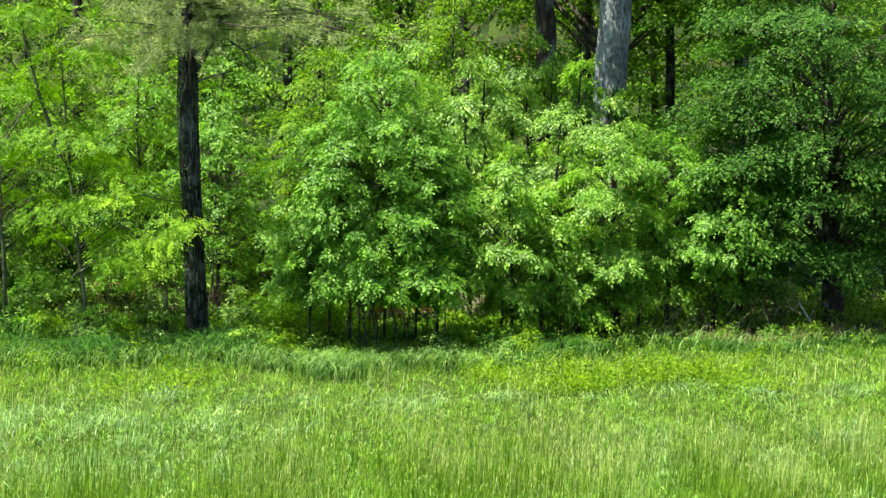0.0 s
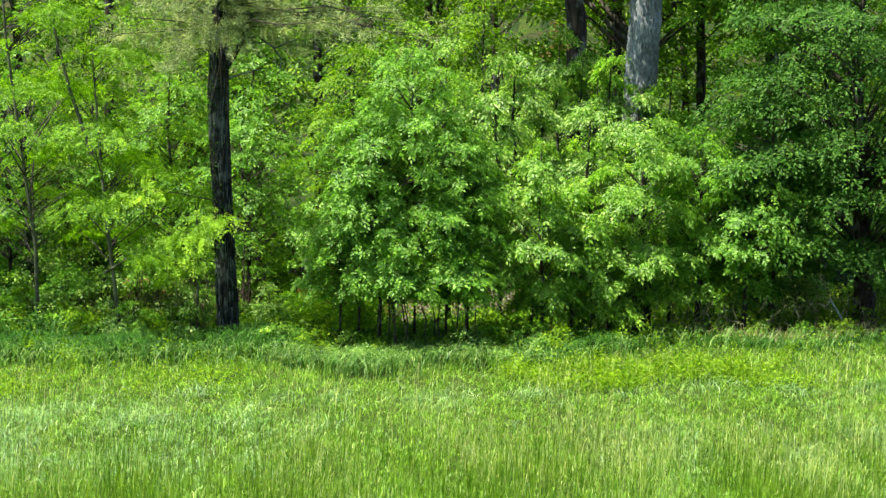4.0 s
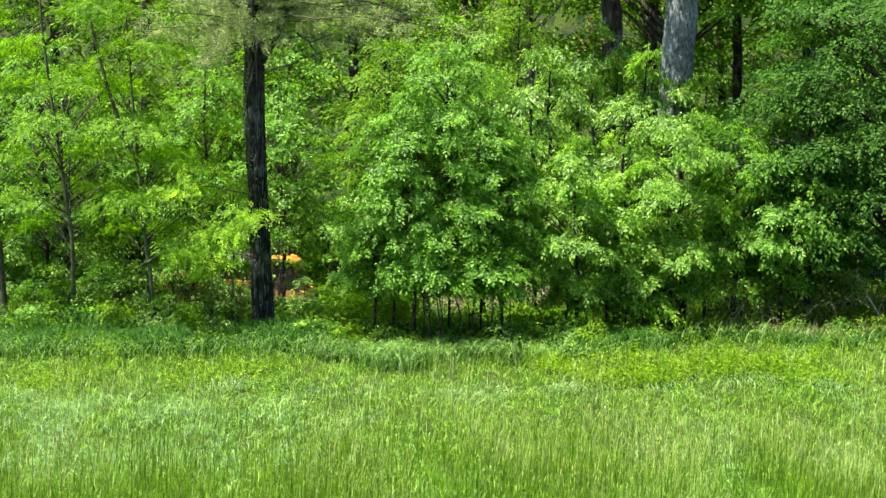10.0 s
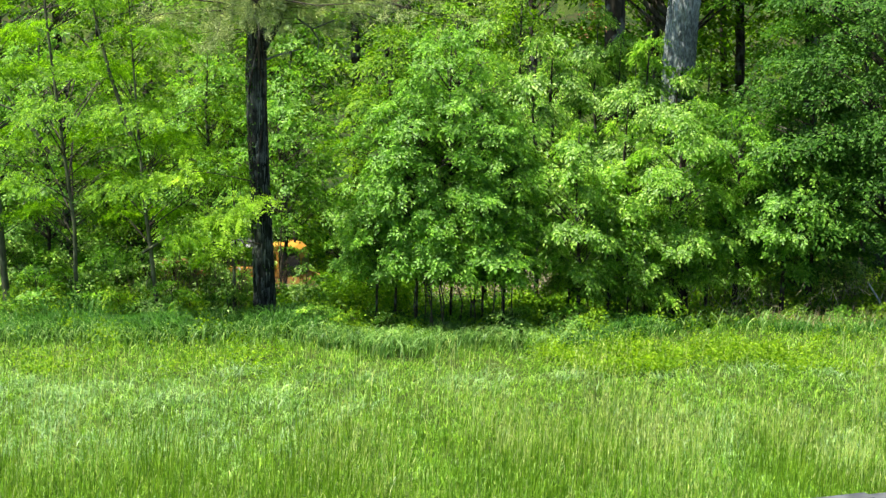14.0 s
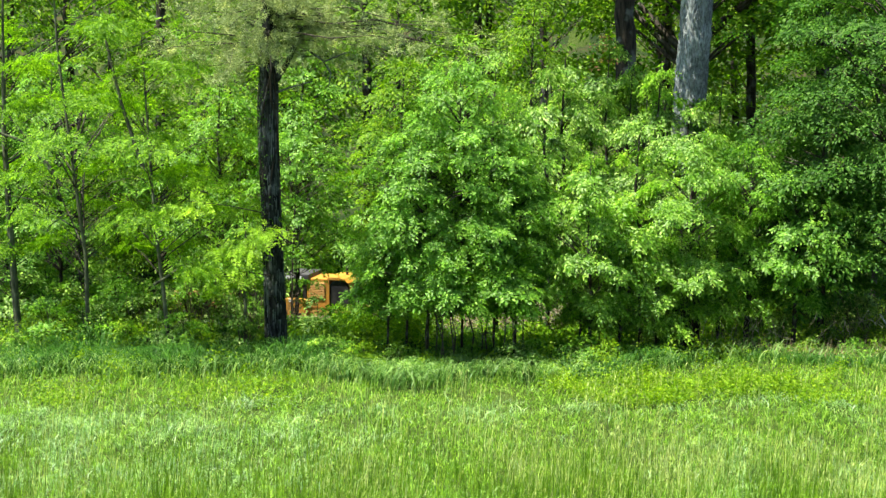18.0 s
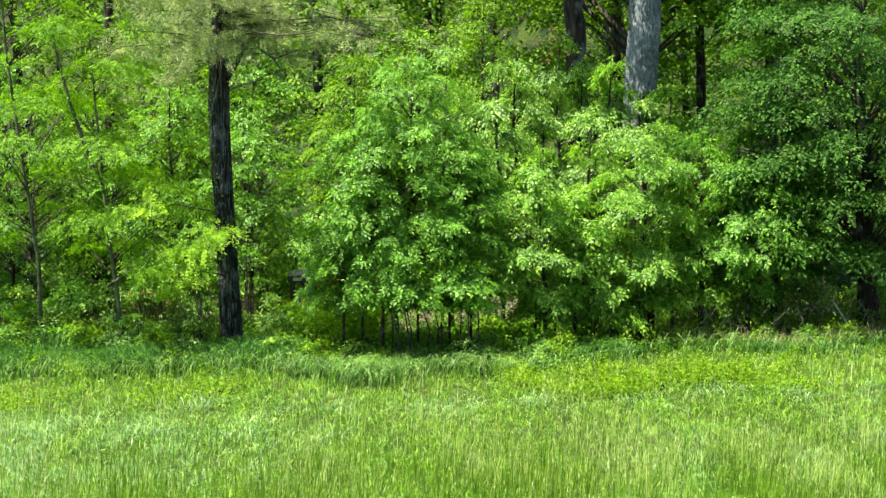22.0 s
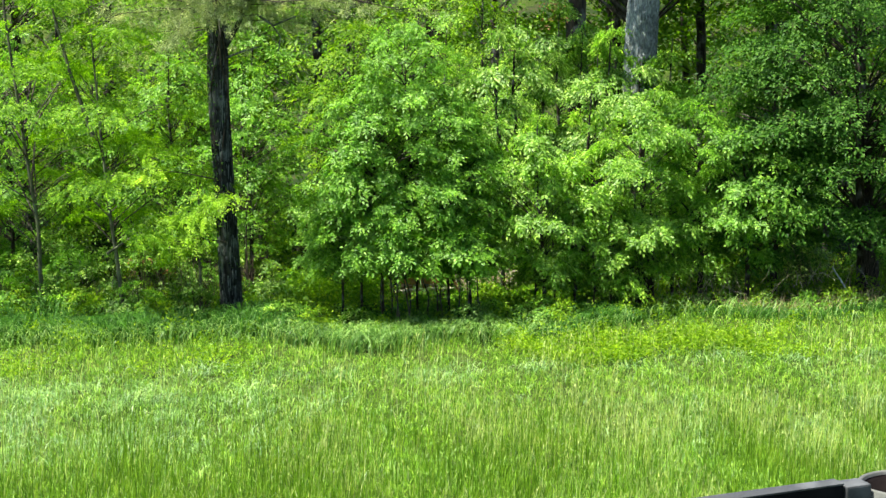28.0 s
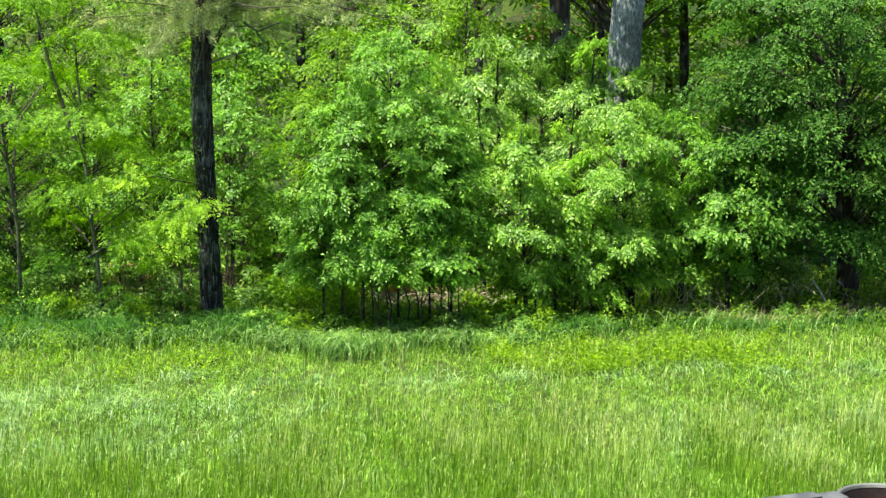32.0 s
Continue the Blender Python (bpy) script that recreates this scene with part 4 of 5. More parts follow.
# ---- meadow ----


def blades(rng, x, y, height, width, bend, heading, jitter=0.5):
    """Grass blades: a bent strip of a quad and a tip each."""
    n = len(x)
    z = ground_z(x, y) - 0.01
    a = rng.random(n) * 2 * np.pi
    side = np.stack([np.cos(a), np.sin(a), 0 * a], 1)
    hd = heading + rng.normal(0, jitter, n)
    d = np.stack([np.cos(hd), np.sin(hd), 0 * a], 1)
    root = np.stack([x, y, z], 1)
    hgt, bend = height[:, None], bend[:, None]
    mid = root + UP * hgt * (0.58 - 0.18 * bend) + d * hgt * 0.4 * bend
    tip = root + UP * hgt * np.maximum(0.06, 1 - bend ** 1.3) + d * hgt * bend
    w = side * width[:, None] * 0.5
    v = np.stack([root - w, root + w, mid + w * 0.9, mid - w * 0.9, tip], 1).reshape(-1, 3)
    i = np.arange(n)[:, None] * 5
    return v, i + [0, 1, 2, 3], i + [3, 2, 4]


def long_blades(rng, x, y, height, width, reach, heading, jitter=0.5):
    """Long grass blades that rise, arch over and droop: four joints each."""
    n = len(x)
    hd = heading + rng.normal(0, jitter, n)
    d = np.stack([np.cos(hd), np.sin(hd), 0 * hd], 1)
    side = np.stack([-np.sin(hd), np.cos(hd), 0 * hd], 1)
    turn = rng.normal(0, 0.6, n)[:, None]
    side = unit(side + d * turn)
    root = np.stack([x, y, ground_z(x, y) - 0.01], 1)
    rows = []
    for t, w in ((0.0, 0.7), (0.3, 1.0), (0.55, 0.95), (0.78, 0.7)):
        p = root + UP * (height * (1.9 * t - 1.35 * t * t))[:, None] + d * (reach * t ** 1.6)[:, None]
        rows += [p - side * (width * w * 0.5)[:, None], p + side * (width * w * 0.5)[:, None]]
    rows.append(root + UP * (height * 0.5)[:, None] + d * reach[:, None])
    i = np.arange(n)[:, None] * 9
    return np.stack(rows, 1).reshape(-1, 3), np.concatenate([i + [a, a + 1, a + 3, a + 2] for a in (0, 2, 4)]), i + [6, 7, 8]


def scatter(rng, n, y0, y1, power):
    """Places over the stretch of meadow before the camera, thinner with distance."""
    u = rng.random(n)
    e = 2 - power
    y = (y0 ** e + u * (y1 ** e - y0 ** e)) ** (1 / e)
    x = rng.uniform(-0.34, 0.36, n) * y
    return x, y


def tuft_blades(rng, x, y, per, height, width, bend, heading=None, jitter=0.5, foot=0.05):
    """Tufts: blades fan out from each root."""
    idx = np.repeat(np.arange(len(x)), per)
    k = len(idx)
    a = rng.random(k) * 2 * np.pi
    r = foot * np.sqrt(rng.random(k))
    hd = a if heading is None else heading[idx]
    h = height[idx] * rng.uniform(0.55, 1.15, k)
    b = np.clip(bend[idx] + rng.normal(0, 0.22, k), 0.03, 1.0)
    return blades(rng, x[idx] + r * np.cos(a), y[idx] + r * np.sin(a), h, width[idx] * rng.uniform(0.7, 1.35, k), b, hd, jitter)


def laid_share(x, y):
    """How much of the grass lies flattened: a broad patch at the left, streaks across the middle, patches at the right."""
    streak = swell(x * 0.3, y * 1.8, 1.5, 21) * (0.3 + 0.7 * swell(x, y, 4.0, 22))
    return (0.1 + 0.9 * swell(x, y, 2.6, 4)) * (1.1 * smooth(-1.0, -4.0, x) * smooth(31.5, 29.5, y) * smooth(24.8, 26.8, y)
                                              + 1.6 * smooth(28.6, 30, y) * smooth(33, 31.8, y) * streak + 1.2 * smooth(1, 5, x) * smooth(30, 28, y) * swell(x * 1.4, y * 0.7, 1.5, 23) ** 2)


def meadow():
    rng = np.random.default_rng(101)
    x, y = scatter(rng, 26000, 20.0, 38, 1.0)
    ok = y < edge_y(x) + 0.4
    x, y = x[ok], y[ok]
    laid = laid_share(x, y)
    flat = laid + 0.05 > rng.random(len(x)) * 0.95
    tall = swell(x, y, 0.9, 5)
    lush = swell(x, y, 3.2, 15)
    for name, sel, mat, label in (("meadow_grass", ~flat, "grass", "tall bright green meadow grass in the sun"), ("laid_grass", flat, "laid", "bent-over meadow grass with its sky sheen painted in pale")):
        xs, ys = x[sel], y[sel]
        n = len(xs)
        w = 0.0055 + 0.00016 * ys
        if name == "meadow_grass":
            h = (0.15 + 0.10 * tall[sel] + 0.16 * lush[sel]) * rng.uniform(0.65, 1.3, n)
            side = np.where(rng.random(n) < 0.6, 0.0, math.pi) + rng.normal(0, 0.4, n)
            v, q, t = tuft_blades(rng, xs, ys, 5, h * (0.85 + 0.7 * smooth(28, 23, ys)), w * (1 - 0.2 * smooth(27, 23, ys)), np.clip(rng.normal(0.8 - 0.35 * smooth(27, 22, ys), 0.22, n), 0.1, 1.0), side, 1.1, 0.1)
        else:
            i = np.repeat(np.arange(n), 4)
            k = len(i)
            hl = rng.uniform(0.09, 0.25, k)
            v, q, t = long_blades(rng, xs[i] + rng.normal(0, 0.08, k), ys[i] + rng.normal(0, 0.08, k), hl, w[i] * rng.uniform(0.6, 1.2, k), hl * rng.uniform(0.8, 2.2, k), 5.0 * swell(xs[i], ys[i], 2.4, 6) - 1.0, 1.3)
        tagged(mesh_part(name, fast_mesh(name, v, [q, t], M[mat])), label, "grass", kind="stuff")
    # pale curled blades standing above the rest
    x, y = scatter(rng, 46000, 20.0, 36, 1.0)
    ok = (y < edge_y(x)) & ((1 - 0.6 * smooth(30.5, 32.5, y)) * (0.14 + 0.32 * swell(x, y, 2.0, 25) + 0.65 * laid_share(x, y)) > rng.random(len(x)))
    x, y = x[ok], y[ok]
    n = len(x)
    near = smooth(27.5, 22.5, y)
    h = rng.uniform(0.12, 0.27, n) * (1 + 0.9 * near)
    v, q, t = long_blades(rng, x, y, h, (0.0034 + 0.00012 * y) * rng.uniform(0.8, 1.6, n), h * rng.uniform(0.4, 1.5, n) * (1 - 0.55 * near), rng.uniform(0, 6.28, n), 0.3)
    tagged(mesh_part("curled_grass", fast_mesh("curled_grass", v, [q, t], M["curl"])), "pale curled grass blades above the meadow sward", "grass", kind="stuff")
    # upright dark stalks in the nearer grass
    x, y = scatter(rng, 46000, 20.0, 30.5, 1.0)
    ok = (0.25 + 0.75 * swell(x, y, 1.6, 17)) * smooth(30.5, 23, y) > rng.random(len(x)) * 1.1
    x, y = x[ok], y[ok]
    n = len(x)
    v, q, t = blades(rng, x, y, rng.uniform(0.34, 0.66, n), np.full(n, 0.0105), np.clip(rng.normal(0.16, 0.1, n), 0, 0.5), 0.3, 1.5)
    tagged(mesh_part("stalk_grass", fast_mesh("stalk_grass", v, [q, t], M["stalk"])), "upright darker green grass stalks", "grass", kind="stuff")
    # seed stalks
    x, y = scatter(rng, 36000, 20.0, 34, 1.2)
    ok = (y < edge_y(x)) & (swell(x, y, 1.5, 7) * (0.35 + 0.65 * smooth(30, 24, y)) * (0.35 + 0.65 * smooth(-3, 3, x)) > rng.random(len(x)))
    x, y = x[ok], y[ok]
    n = len(x)
    v, q, t = blades(rng, x, y, rng.uniform(0.38, 0.7, n), 0.0035 + 0.00014 * y, np.clip(rng.normal(0.18, 0.1, n), 0, 0.5), 0.3, 1.0)
    tips = v.reshape(-1, 5, 3)[:, 4]
    hv, hf = leaf_quads(tips - UP * 0.06, unit(rng.normal(0, 0.25, (n, 3)) + UP), rng.normal(0, 1, (n, 3)), rng.uniform(0.07, 0.12, n), 0.006 + 0.0003 * y)
    off = len(v)
    tagged(mesh_part("seed_grass", fast_mesh("seed_grass", np.concatenate([v, hv]), [q, t, hf + off], M["seed"])), "thin upright grass stalks with seed heads", "grass", kind="stuff")
    # long grass along the wood's edge, its shade painted in as dark green
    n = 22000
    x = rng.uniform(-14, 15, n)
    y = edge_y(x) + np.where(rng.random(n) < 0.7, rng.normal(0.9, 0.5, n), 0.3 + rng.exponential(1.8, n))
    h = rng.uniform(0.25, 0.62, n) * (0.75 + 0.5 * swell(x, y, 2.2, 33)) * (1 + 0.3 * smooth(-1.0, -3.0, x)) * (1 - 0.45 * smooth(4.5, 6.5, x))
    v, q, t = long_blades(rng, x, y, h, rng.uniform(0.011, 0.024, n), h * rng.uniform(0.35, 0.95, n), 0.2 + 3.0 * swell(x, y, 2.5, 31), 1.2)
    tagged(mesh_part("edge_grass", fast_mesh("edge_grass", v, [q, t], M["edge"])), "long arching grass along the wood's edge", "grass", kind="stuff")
    # pale arching blades before the shade of the first trees
    n = 4500
    x = np.concatenate([rng.uniform(-2.66, 2.56, 2400), rng.uniform(-11.0, -2.66, 1600), rng.uniform(2.63, 11.05, 500)])
    y = edge_y(x) + rng.normal(0.25, 0.45, n)
    h = rng.uniform(0.35, 0.72, n)
    v, q, t = long_blades(rng, x, y, h, rng.uniform(0.009, 0.017, n), h * rng.uniform(0.45, 1.05, n), rng.uniform(-0.9, 0.9, n) + np.where(rng.random(n) < 0.3, math.pi, 0.0), 0.5)
    tagged(mesh_part("arching_grass", fast_mesh("arching_grass", v, [q, t], M["arch"])), "long pale arching grass blades", "grass", kind="stuff")
    # broad-leaved weeds at the edge and in the clearing
    k = 260
    x = rng.uniform(-14, 15, k)
    y = edge_y(x) + rng.exponential(3.0, k) - 0.6 + 1.2 * smooth(3.2, 2.2, np.abs(x - 0.2))
    x2 = rng.uniform(-20, 20, 1300)
    y2 = rng.uniform(37, 56, 1300)
    x, y = np.concatenate([x, x2]), np.concatenate([y, y2])
    ok = ~((x > -1.0) & (x < 2.6) & (y > 38.0) & (y < 45.0) & (rng.random(len(x)) < 0.85))
    x, y = x[ok], y[ok]
    h = rng.uniform(0.15, 0.55, len(x))
    c = np.stack([x, y, ground_z(x, y) + h], 1)
    o = unit(np.concatenate([rng.normal(0, 1, (len(x), 2)), np.zeros((len(x), 1))], 1))
    v, f = sprays(rng, c, o, 0.24, 30, 0.074, 0.5, 0.8, 0.5, 0.8, 0.35)
    tagged(mesh_part("edge_weeds", fast_mesh("edge_weeds", v, [f], M["weed"])), "low broad-leaved weeds at the wood's edge", "weeds", kind="stuff")
    # sunlit weeds behind the young ashes
    k = 620
    x = np.concatenate([rng.uniform(-3.04, -0.49, k - 340), rng.uniform(2.72, 4.08, 220), rng.uniform(-0.5, 2.7, 120)])
    y = np.where(np.arange(k) < k - 120, rng.uniform(38.2, 41.0, k), rng.uniform(37.2, 39.2, k))
    c = np.stack([x, y, ground_z(x, y) + rng.uniform(0.15, 0.95, k) * (0.4 + 0.6 * swell(x, y, 2.5, 61)) * np.where(x > -0.5, 0.42, 1.0)], 1)
    o = unit(np.concatenate([rng.normal(0, 1, (k, 2)), np.zeros((k, 1))], 1))
    v, f = sprays(rng, c, o, 0.22, 30, 0.1, 0.5, 0.7, 0.4, 1.0, 0.3)
    tagged(mesh_part("tall_weeds", fast_mesh("tall_weeds", v, [f], M["locust"])), "tall sunlit weeds behind the young trees", "weeds", kind="stuff")
    # small leafy weeds in the meadow near the wood
    k = 900
    x = np.concatenate([rng.uniform(1.91, 7.10, 550), rng.uniform(-8.77, -2.95, 350)])
    x[-230:] = rng.uniform(3.64, 8.94, 230)
    y = 31.2 + 2.8 * rng.random(k) + np.where(x > 0, 0.6, 0)
    ok = (y < edge_y(x) + 0.3) & (swell(x, y, 2.0, 51) > 0.3)
    x, y = x[ok], y[ok]
    c = np.stack([x, y, ground_z(x, y) + rng.uniform(0.1, 0.32, len(x))], 1)
    o = unit(np.concatenate([rng.normal(0, 1, (len(x), 2)), np.zeros((len(x), 1))], 1))
    v, f = sprays(rng, c, o, 0.2, 26, 0.07, 0.5, 0.7, 0.5, 0.9, 0.4)
    tagged(mesh_part("meadow_weeds", fast_mesh("meadow_weeds", v, [f], M["weed"])), "small bright leafy weeds in the meadow", "weeds", kind="stuff")
    # leafy ground cover under the trees and in the clearing
    k = 3800
    x = rng.uniform(-17, 17, k)
    y = edge_y(x) + 2.4 + rng.random(k) ** 1.2 * 10
    ok = (swell(x, y, 1.4, 41) > 0.25 * rng.random(k)) & ~((x > -1.0) & (x < 2.6) & (y < 45) & (rng.random(k) < 0.85)) & ~((x > -7.32) & (x < -4.47) & (y < 44) & (rng.random(k) < 0.7))
    x, y = x[ok], y[ok]
    c = np.stack([x, y, ground_z(x, y) + rng.uniform(0.05, 0.5, len(x)) * (0.5 + swell(x, y, 1.0, 42))], 1)
    o = unit(np.concatenate([rng.normal(0, 1, (len(x), 2)), np.zeros((len(x), 1))], 1))
    v, f = sprays(rng, c, o, 0.3, 17, 0.105, 0.55, 0.7, 0.45, 0.9, 0.3)
    tagged(mesh_part("ground_cover", fast_mesh("ground_cover", v, [f], M["forest"])), "leafy green ground cover under the trees", "undergrowth", kind="stuff")
    # withered reddish leaves here and there
    spots = np.array([[3.75, 45.0, 7.05], [4.10, 45.0, 6.70], [-7.03, 41.0, 0.81], [-5.68, 41.0, 0.62]])
    c = np.repeat(spots, 5, 0) + rng.normal(0, 0.22, (len(spots) * 5, 3)) * (1, 1, 0.8)
    o = unit(np.concatenate([rng.normal(0, 1, (len(c), 2)), np.zeros((len(c), 1))], 1))
    v, f = sprays(rng, c, o, 0.2, 14, 0.09, 0.4, 0.9, 0.6)
    tagged(mesh_part("withered_leaves", fast_mesh("withered_leaves", v, [f], M["rust_leaf"])), "withered reddish-brown leaves on twigs", "leaves", kind="stuff")
    # dry brown stalks at the right-hand edge
    n = 1700
    x = np.concatenate([rng.uniform(5.87, 11.79, 1450), rng.uniform(3.04, 4.33, 250)])
    y = np.where(x > 5.2, edge_y(x) + 1.3, 37.6) + rng.normal(0, 0.3, n)
    v, q, t = blades(rng, x, y, rng.uniform(0.3, 0.65, n), rng.uniform(0.008, 0.016, n), np.clip(rng.normal(0.6, 0.3, n), 0, 1), 0.0, 2.0)
    tagged(mesh_part("dry_stalks", fast_mesh("dry_stalks", v, [q, t], M["dry"])), "dry brown weed stalks", "weeds", kind="stuff")


meadow()


# ---- loader, brush and rail ----


def box(bm, x0, x1, y0, y1, z0, z1, bevel=0.0):
    m = Matrix.Translation(((x0 + x1) / 2, (y0 + y1) / 2, (z0 + z1) / 2)) @ Matrix.Diagonal((x1 - x0, y1 - y0, z1 - z0, 1))
    g = bmesh.ops.create_cube(bm, size=1, matrix=m)
    if bevel:
        es = list({e for v in g["verts"] for e in v.link_edges})
        bmesh.ops.bevel(bm, geom=es, offset=bevel, segments=2, affect="EDGES", profile=0.7)
    return bm


def block(name, dims, mat, parent, bevel=0.02, label=""):
    return part(name, box(bmesh.new(), *dims, bevel), M[mat], parent, label)


def drum(bm, r, y0, y1, x, z, seg=20):
    bmesh.ops.create_cone(bm, cap_ends=True, segments=seg, radius1=r, radius2=r, depth=y1 - y0, matrix=Matrix.Translation((x, (y0 + y1) / 2, z)) @ Matrix.Rotation(radians(90), 4, "X"))
    return bm


def crawler_loader():
    """Faces +x. Foot at the ground under the middle of its engine hood."""
    ld = tagged(hold("crawler_loader"), "yellow crawler loader with a grey canopy, working among the trees", "loader")
    for s in (-0.95, 0.95):
        bm = bmesh.new()
        y0, y1 = s - 0.22, s + 0.22
        # shoes round the track's oval
        n = 34
        for k in range(n):
            t = k / n * (2 * 2.3 + 2 * math.pi * 0.36)
            if t < 2.3:
                xm, zm, an = -1.1 + t, 0.03, 0
            elif t < 2.3 + math.pi * 0.36:
                q = (t - 2.3) / 0.36
                xm, zm, an = 1.2 + 0.36 * math.sin(q), 0.39 - 0.36 * math.cos(q), -q
            elif t < 4.6 + math.pi * 0.36:
                xm, zm, an = 1.2 - (t - 2.3 - math.pi * 0.36), 0.75, math.pi
            else:
                q = (t - 4.6 - math.pi * 0.36) / 0.36
                xm, zm, an = -1.1 - 0.36 * math.sin(q), 0.39 + 0.36 * math.cos(q), math.pi - q
            bmesh.ops.create_cube(bm, size=1, matrix=Matrix.Translation((xm, s, zm)) @ Matrix.Rotation(an, 4, "Y") @ Matrix.Diagonal((0.16, 0.44, 0.05, 1)))
        track = part("track", bm, M["steel"], ld, "rust-brown steel track")
        bm = bmesh.new()
        for wx in (-1.1, 1.2):
            drum(bm, 0.31, s - 0.08, s + 0.08, wx, 0.39)
        for wx in (-0.65, -0.2, 0.25, 0.7):
            drum(bm, 0.14, s - 0.1, s + 0.1, wx, 0.2, 14)
        part("roller_set", bm, M["steel"], track)
        block("track_frame", (-0.9, 1.0, y0 + 0.1, y1 - 0.1, 0.28, 0.52), "muddy", track)
    block("belly", (-1.2, 1.5, -0.7, 0.7, 0.5, 1.05), "muddy", ld, 0.03, "muddy yellow lower frame")
    # engine hood with louvres and a dark rear opening
    hood = block("engine_hood", (-0.42, 0.42, -0.72, 0.72, 1.05, 2.22), "yellow", ld, 0.05)
    for k in range(9):
        bm = bmesh.new()
        bmesh.ops.create_cube(bm, size=1, matrix=Matrix.Translation((0.0, -0.735, 1.52 + 0.066 * k)) @ Matrix.Rotation(radians(62), 4, "X") @ Matrix.Diagonal((0.6, 0.066, 0.02, 1)))
        part("louvre", bm, M["yellow"], hood)
    block("louvre_recess", (-0.32, 0.32, -0.724, -0.716, 1.47, 2.1), "muddy", hood, 0.0, "shadowed vent recess")
    bm = bmesh.new()
    prof = [(0.42, 1.05), (0.42, 2.27), (0.8, 2.29), (1.08, 2.23), (1.26, 2.08), (1.35, 1.8), (1.37, 1.05)]
    rings = []
    for yy in (-0.74, -0.70, 0.70, 0.74):
        rings.append([bm.verts.new((xm, yy, zm)) for xm, zm in prof])
    for a, b in zip(rings[:-1], rings[1:]):
        for i in range(len(prof) - 1):
            bm.faces.new((a[i], a[i + 1], b[i + 1], b[i]))
    rear = part("rear_cowl", bm, M["yellow"], ld)
    bm = bmesh.new()
    hole = [(0.50, 1.1), (0.50, 1.95), (0.60, 2.1), (0.8, 2.17), (1.03, 2.12), (1.2, 1.97), (1.3, 1.72), (1.32, 1.1)]
    f = bm.faces.new([bm.verts.new((xm, -0.70, zm)) for xm, zm in hole])
    g = bmesh.ops.extrude_face_region(bm, geom=[f])
    bmesh.ops.translate(bm, vec=(0, 1.3, 0), verts=[v for v in g["geom"] if isinstance(v, bmesh.types.BMVert)])
    part("fan_opening", bm, M["black"], rear, "black radiator opening")
    for x0, x1, z0, z1 in ((0.42, 0.5, 1.05, 2.25), (0.5, 1.12, 2.18, 2.25)):
        block("cowl_rim", (x0, x1, -0.745, -0.69, z0, z1), "yellow", rear, 0.01)
    block("radiator", (1.372, 1.385, -0.6, 0.6, 1.12, 1.78), "black", rear, 0.0, "black radiator grille")
    # canopy
    roof = block("canopy_roof", (-1.42, -0.3, -0.8, 0.8, 2.14, 2.38), "canopy", ld, 0.05, "weathered grey canopy roof")
    for xm, w in ((-1.08, 0.3), (-0.68, 0.16)):
        block("decal", (xm - w / 2, xm + w / 2, -0.807, -0.8, 2.20, 2.31), "white", roof, 0.0, "white sticker")
    for xm in (-1.3, -0.5):
        for s in (-0.7, 0.7):
            block("canopy_post", (xm - 0.045, xm + 0.045, s - 0.045, s + 0.045, 1.05, 2.16), "black", ld, 0.01)
    block("seat_back", (-0.75, -0.6, -0.28, 0.28, 1.2, 1.85), "black", ld, 0.04)
    block("seat_cushion", (-1.1, -0.65, -0.28, 0.28, 1.12, 1.26), "black", ld, 0.04)
    block("dashboard", (-1.2, -1.1, -0.55, 0.55, 1.05, 1.65), "black", ld, 0.03)
    nose = block("front_tank", (-1.55, -0.42, -0.86, -0.5, 0.72, 1.42), "yellow", ld, 0.05, "yellow side tank and step")
    block("step_plate", (-1.0, -0.6, -0.98, -0.86, 0.82, 0.88), "black", nose, 0.0)
    block("lamp", (-1.1, -0.98, -0.875, -0.86, 1.3, 1.42), "white", nose, 0.0)
    for s in (-0.62, 0.62):
        bm = bmesh.new()
        pts = [(0.45, 1.45), (1.75, 1.0), (2.2, 0.5), (2.2, 0.28), (2.0, 0.3), (1.6, 0.8), (0.45, 1.2)]
        f = bm.faces.new([bm.verts.new((xm, s - 0.06, zm)) for xm, zm in pts])
        g = bmesh.ops.extrude_face_region(bm, geom=[f])
        bmesh.ops.translate(bm, vec=(0, 0.12, 0), verts=[v for v in g["geom"] if isinstance(v, bmesh.types.BMVert)])
        arm = part("lift_arm", bm, M["muddy"], ld)
        bm = bmesh.new()
        bmesh.ops.create_cone(bm, cap_ends=True, segments=12, radius1=0.05, radius2=0.04, depth=1.0,
                              matrix=Matrix.Translation((1.3, s, 0.8)) @ Matrix.Rotation(radians(-62), 4, "Y"))
        part("cylinder", bm, M["black"], arm)
    bm = bmesh.new()
    pr = [(2.05, 0.95), (2.2, 0.6), (2.3, 0.25), (2.6, 0.06), (3.2, 0.04)]
    inner = [(xm + 0.05, zm + 0.05) for xm, zm in pr]
    loop = pr + inner[::-1]
    ra = [bm.verts.new((xm, -1.05, zm)) for xm, zm in loop]
    rb = [bm.verts.new((xm, 1.05, zm)) for xm, zm in loop]
    bm.faces.new(ra)
    bm.faces.new(rb[::-1])
    for i in range(len(loop)):
        j = (i + 1) % len(loop)
        bm.faces.new((ra[i], rb[i], rb[j], ra[j]))
    bucket = part("bucket", bm, M["steel"], ld, "worn rusty steel bucket")
    for k in range(7):
        yy = -0.95 + k * 1.9 / 6
        block("tooth", (3.17, 3.4, yy - 0.04, yy + 0.04, 0.03, 0.08), "steel", bucket, 0.0)
    bm = bmesh.new()
